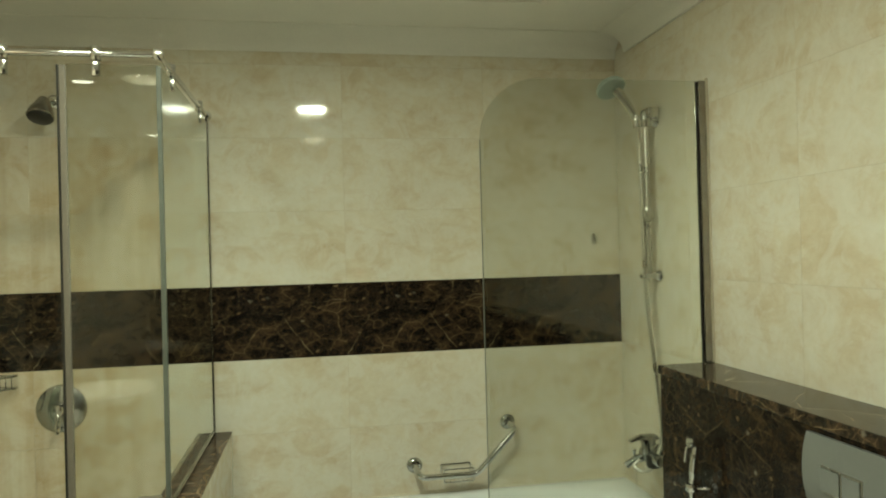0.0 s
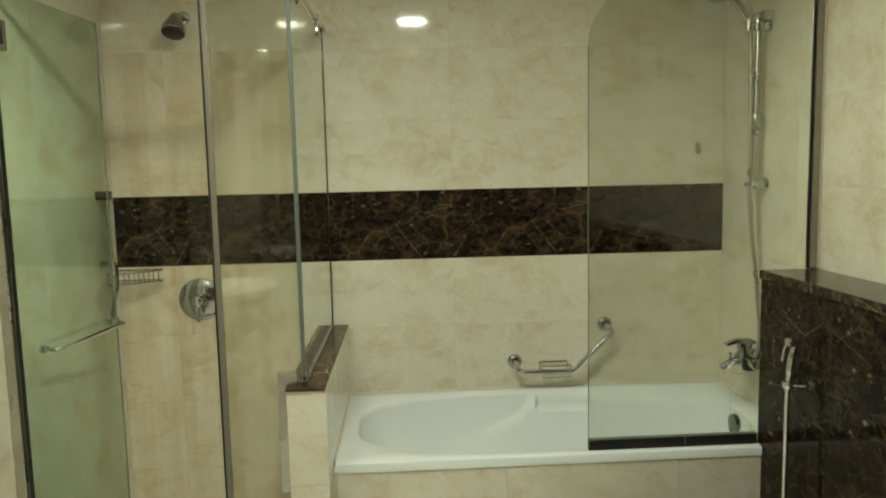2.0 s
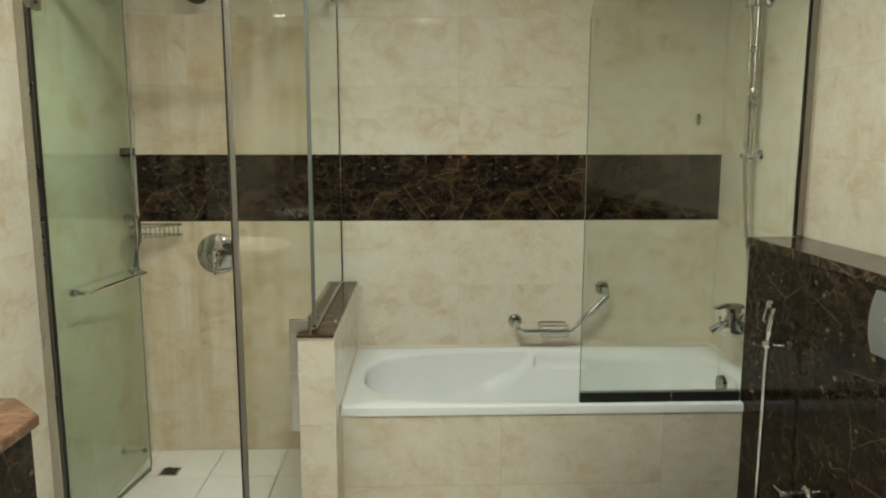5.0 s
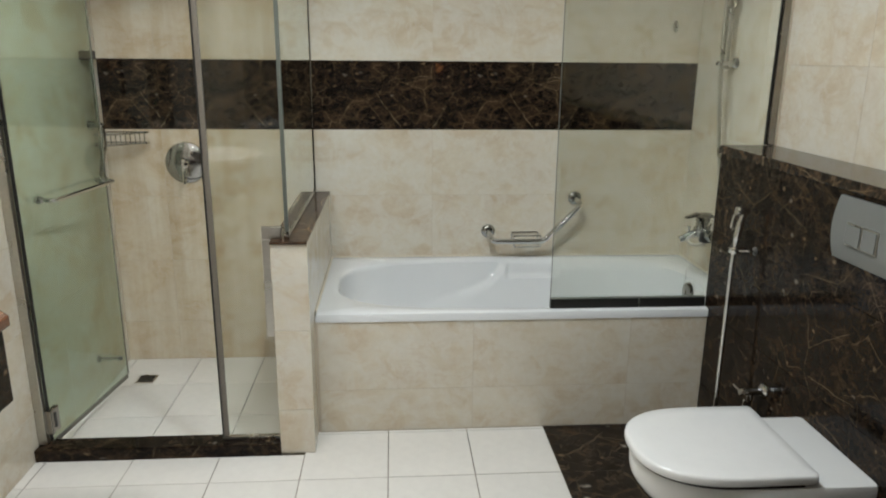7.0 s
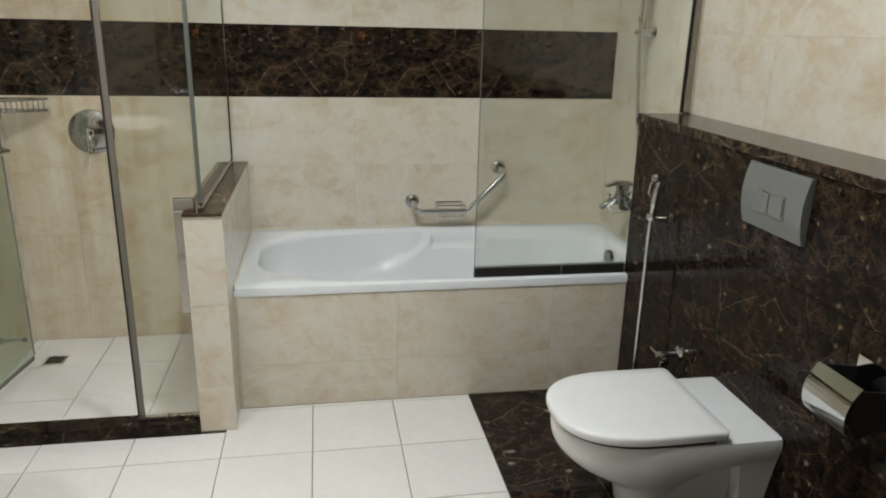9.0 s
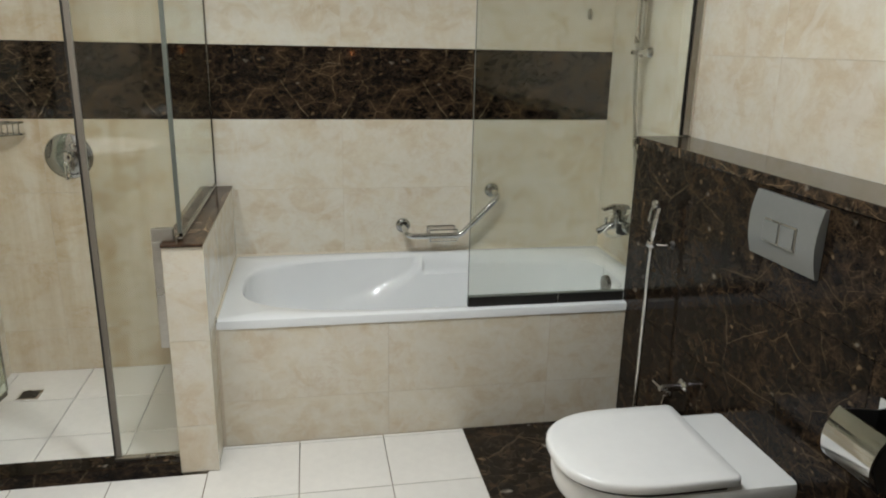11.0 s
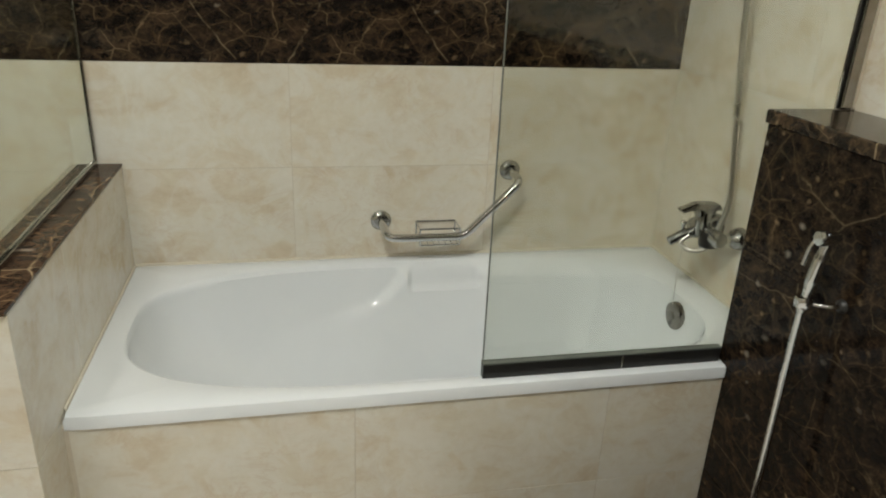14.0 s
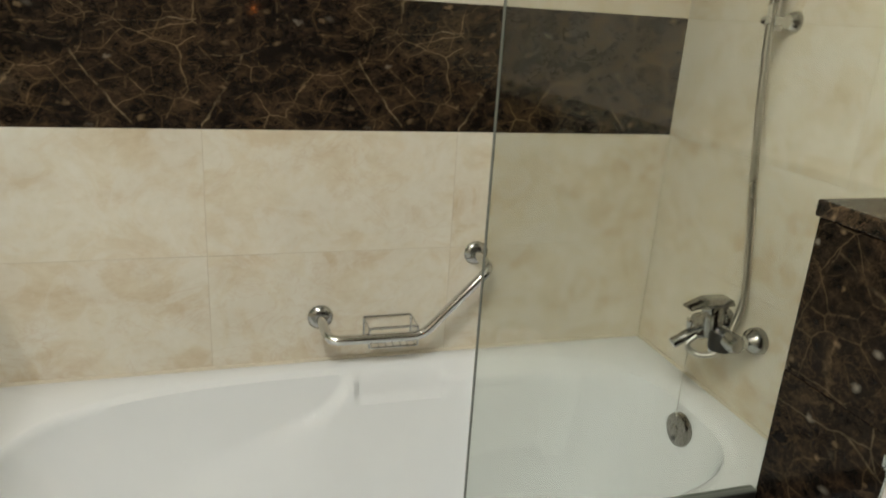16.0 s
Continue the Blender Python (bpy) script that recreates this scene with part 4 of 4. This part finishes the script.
part("paper_roll", lathe([(0.020, 0.05), (0.036, 0.05), (0.036, -0.05), (0.020, -0.05), (0.020, 0.05)], 32, "Y", (-0.066, 0, -0.004)), M_BLACK, tp, "dark empty roller", True)
part("spindle", tube([(-0.066, -0.064, -0.004), (-0.066, 0.064, -0.004)], 0.006, 10), M_CHROME, tp)

# ---- vanity ----
vanity = thing("vanity", "red-brown marble vanity counter with clipped corner", "vanity", at=(X0, 0.622, 0))
VC = [(0.0005, 0.80), (0.345, 0.80), (0.450, 0.695), (0.450, -0.80), (0.0005, -0.80)]
part("counter", prism(VC, "z", 0.825, 0.850, 0.005), M_COUNTER, vanity, "polished red-brown marble top")
VA = [(0.0005, 0.785), (0.338, 0.785), (0.435, 0.688), (0.435, -0.80), (0.0005, -0.80)]
part("apron", prism(VA, "z", 0.655, 0.8245, 0.003), M_DARK, vanity, "dark marble apron under the counter")
basin = thing("washbasin", "white oval ceramic washbasin set on the counter", "washbasin", at=(-0.905, 0.80, 0.8505))


def oval(rx, ry, z, n=48):
    return [(rx * math.cos(2 * math.pi * k / n), ry * math.sin(2 * math.pi * k / n), z) for k in range(n)]


part("bowl", loft([oval(0.19, 0.24, 0.0), oval(0.225, 0.275, 0.012), oval(0.24, 0.29, 0.035), oval(0.236, 0.286, 0.044), oval(0.215, 0.265, 0.044), oval(0.205, 0.255, 0.035), oval(0.185, 0.235, 0.012), oval(0.12, 0.16, 0.004)]), M_CERAMIC, basin, "", True)
part("waste", lathe([(0, 0.006), (0.02, 0.006), (0.024, 0.002), (0.024, 0)], 24, "Z", (0, 0, 0.0045)), M_CHROME, basin, "", True)

# ---- ceiling fittings ----
first_light = None
for lx, ly, watts, lr, ld in DOWNLIGHTS:
    dl = thing("downlight", "round recessed ceiling downlight, switched on", "downlight", "ceiling downlights", at=(lx, ly, ZC))
    deep = ld > 0.02
    inner = lr + (0.0125 if deep else 0.007)
    part("ring", lathe([(inner, -0.0005), (lr + 0.027, -0.0005), (lr + 0.025, -0.006), (inner + 0.004, -0.010), (inner, -0.008), (inner, -0.0005)], 40, "Z"), M_PAINT, dl, "white trim ring", True)
    if deep:
        part("baffle", lathe([(lr + 0.007, -0.0005), (lr + 0.012, -0.0005), (lr + 0.012, 0.0045 - ld), (lr + 0.007, 0.0045 - ld), (lr + 0.007, -0.0005)], 40, "Z"), M_SEAL, dl, "dark glare baffle", True)
        part("lip", lathe([(lr + 0.005, 0.004 - ld), (lr + 0.014, 0.004 - ld), (lr + 0.014, -ld), (lr + 0.005, -ld), (lr + 0.005, 0.004 - ld)], 40, "Z"), M_PAINT, dl, "thin white lip", True)
    part("lens", lathe([(0, -0.006), (lr + 0.0065, -0.006), (lr + 0.0065, -0.001), (0, -0.001)], 40, "Z"), M_LAMP, dl, "glowing round lens")
hatch = thing("ceiling_hatch", "white square access hatch in the ceiling", "hatch", at=(0.64, 2.365, ZC))
for a, b in (((-0.29, 0.262), (0.29, 0.278)), ((-0.29, -0.278), (0.29, -0.262)), ((-0.29, -0.2615), (-0.274, 0.2615)), ((0.274, -0.2615), (0.29, 0.2615))):
    part("frame_bar", box((*a, -0.010), (*b, -0.0005), 0.002), M_PAINT, hatch)
part("lid", box((-0.272, -0.260, -0.005), (0.272, 0.260, -0.0005), 0.001), M_PAINT, hatch)
indicator = thing("indicator_light", "small orange glowing indicator on the entrance wall", "indicator", at=(0.53, Y0, 1.275))
part("housing", box((-0.045, 0.0005, -0.045), (0.045, 0.012, 0.045), 0.004), M_PLATE, indicator)
part("lens", lathe([(0, 0.022), (0.02, 0.020), (0.026, 0.0125), (0, 0.0125)], 24, "Y"), M_ORANGE, indicator, "orange lens", True).scale = (0.26, 1, 1.0)


# ---- tiles ----
TILES = {}


def tile(parent, material, lo, hi, axis, out):
    """One tile with eased edges, on a wall plane; alike tiles share a mesh. out: the side that it faces."""
    size = tuple(round(b - a, 4) for a, b in zip(lo, hi))
    key = (size, axis, out, material.name)
    if min(s for s in size) < 0.004:
        return
    if key not in TILES:
        sx, sy, sz = (s / 2 for s in size)
        bm = box((-sx, -sy, -sz), (sx, sy, sz))
        n = Vector([out if a == axis else 0 for a in "xyz"])
        edges = [e for e in bm.edges if all((v.co.dot(n)) > 0 for v in e.verts)]
        bmesh.ops.bevel(bm, geom=edges, offset=0.0005, segments=1, affect="EDGES")
        bmesh.ops.recalc_face_normals(bm, faces=bm.faces)
        me = bpy.data.meshes.new("tile")
        bm.to_mesh(me)
        bm.free()
        me.materials.append(material)
        TILES[key] = me
    ob = new("tile", TILES[key])
    ob.parent = parent
    ob.location = [(a + b) / 2 + (out * random.uniform(-0.0003, 0.0003) if ax == axis else 0) for a, b, ax in zip(lo, hi, "xyz")]


def cuts(start, end, first, step):
    """Cells between start and end with joints at first + k * step."""
    k0 = math.floor((start - first) / step) + 1
    marks = [start] + [first + k * step for k in range(k0, k0 + 200) if start + 0.01 < first + k * step < end - 0.01] + [end]
    return list(zip(marks, marks[1:]))


J = 0.0007
ROWS_Z = cuts(-0.02, 2.35, Z_ROW, ROW)
for za, zb in ROWS_Z:
    band = abs(za - BAND[0]) < 0.01
    j = 0.0 if band else J
    for xa, xb in cuts(X0, X1, 0.20, 0.598):
        if zb < 0.48 and xa > STUB[1] - 0.1:
            continue
        mat = M_BAND if band else (M_SHOWER if xb < -0.2 and zb < 2.1 else M_CREAM)
        tile(wall_back, mat, (xa + j, Y1, za + j), (xb - j, Y1 + T, zb - j), "y", -1)
    for ya, yb in cuts(Y0, Y1, 2.48, 0.598):
        if zb < ZH + 0.02 and yb < YH + 0.05:
            continue
        tile(wall_right, M_CREAM, (X1, ya + J, za + J), (X1 + T, yb - J, zb - J), "x", -1)
    for ya, yb in cuts(Y0, Y1, 2.48, 0.598):
        tile(wall_left, M_CREAM, (X0 - T, ya + J, za + J), (X0, yb - J, zb - J), "x", 1)
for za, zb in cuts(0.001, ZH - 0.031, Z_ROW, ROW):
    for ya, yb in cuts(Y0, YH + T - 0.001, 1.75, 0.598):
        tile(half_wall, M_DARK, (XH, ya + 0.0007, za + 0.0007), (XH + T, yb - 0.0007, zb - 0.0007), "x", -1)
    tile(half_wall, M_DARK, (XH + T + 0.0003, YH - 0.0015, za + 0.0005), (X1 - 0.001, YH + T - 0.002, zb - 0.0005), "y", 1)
for za, zb in cuts(0.001, 0.448, Z_ROW, ROW):
    for xa, xb in cuts(STUB[1] + 0.009, XH, 0.315, 0.596):
        tile(panel, M_CREAM, (xa + J, 2.308, za + J), (xb - J, 2.308 + T, zb - J), "y", -1)
for za, zb in cuts(0.001, STUB[3] - 0.001, Z_ROW, ROW):
    tile(stub, M_CREAM, (STUB[0] - 0.002, STUB[2] - T + 0.002, za + J), (STUB[1] + 0.002, STUB[2] + 0.001, zb - J), "y", -1)
    for ya, yb in cuts(STUB[2] + 0.002, Y1 - 0.001, 2.48, 0.598):
        tile(stub, M_CREAM, (STUB[1] - 0.0075, ya + J, za + J), (STUB[1], yb - J, zb - J), "x", 1)
        tile(stub, M_SHOWER, (STUB[0] - T + 0.003, ya + J, za + J), (STUB[0] + 0.001, yb - J, zb - J), "x", -1)
FJ = 0.0016
for xa, xb in cuts(X0, 0.593, -0.006, 0.2995):
    for ya, yb in cuts(Y0, 2.150 if xb < STUB[1] + 0.01 else 2.308, 1.990, 0.2995):
        tile(floor, M_FLOOR, (xa + FJ, ya + FJ, -0.008), (xb - FJ, yb - FJ, 0.0), "z", 1)
for ya, yb in cuts(Y0, 2.308, 1.990, 0.2995):
    for xa, xb in ((0.593, 0.8985), (0.8985, XH)):
        tile(floor, M_FLOOR_DARK, (xa + 0.001, ya + 0.001, -0.008), (xb - 0.001, yb - 0.001, 0.0), "z", 1)
for xa, xb in cuts(X0, STUB[0] - 0.006, -0.905, 0.2995):
    for ya, yb in cuts(2.237, Y1, 2.50, 0.2995):
        tile(floor, M_FLOOR, (xa + FJ, ya + FJ, -0.028), (xb - FJ, yb - FJ, -0.020), "z", 1)
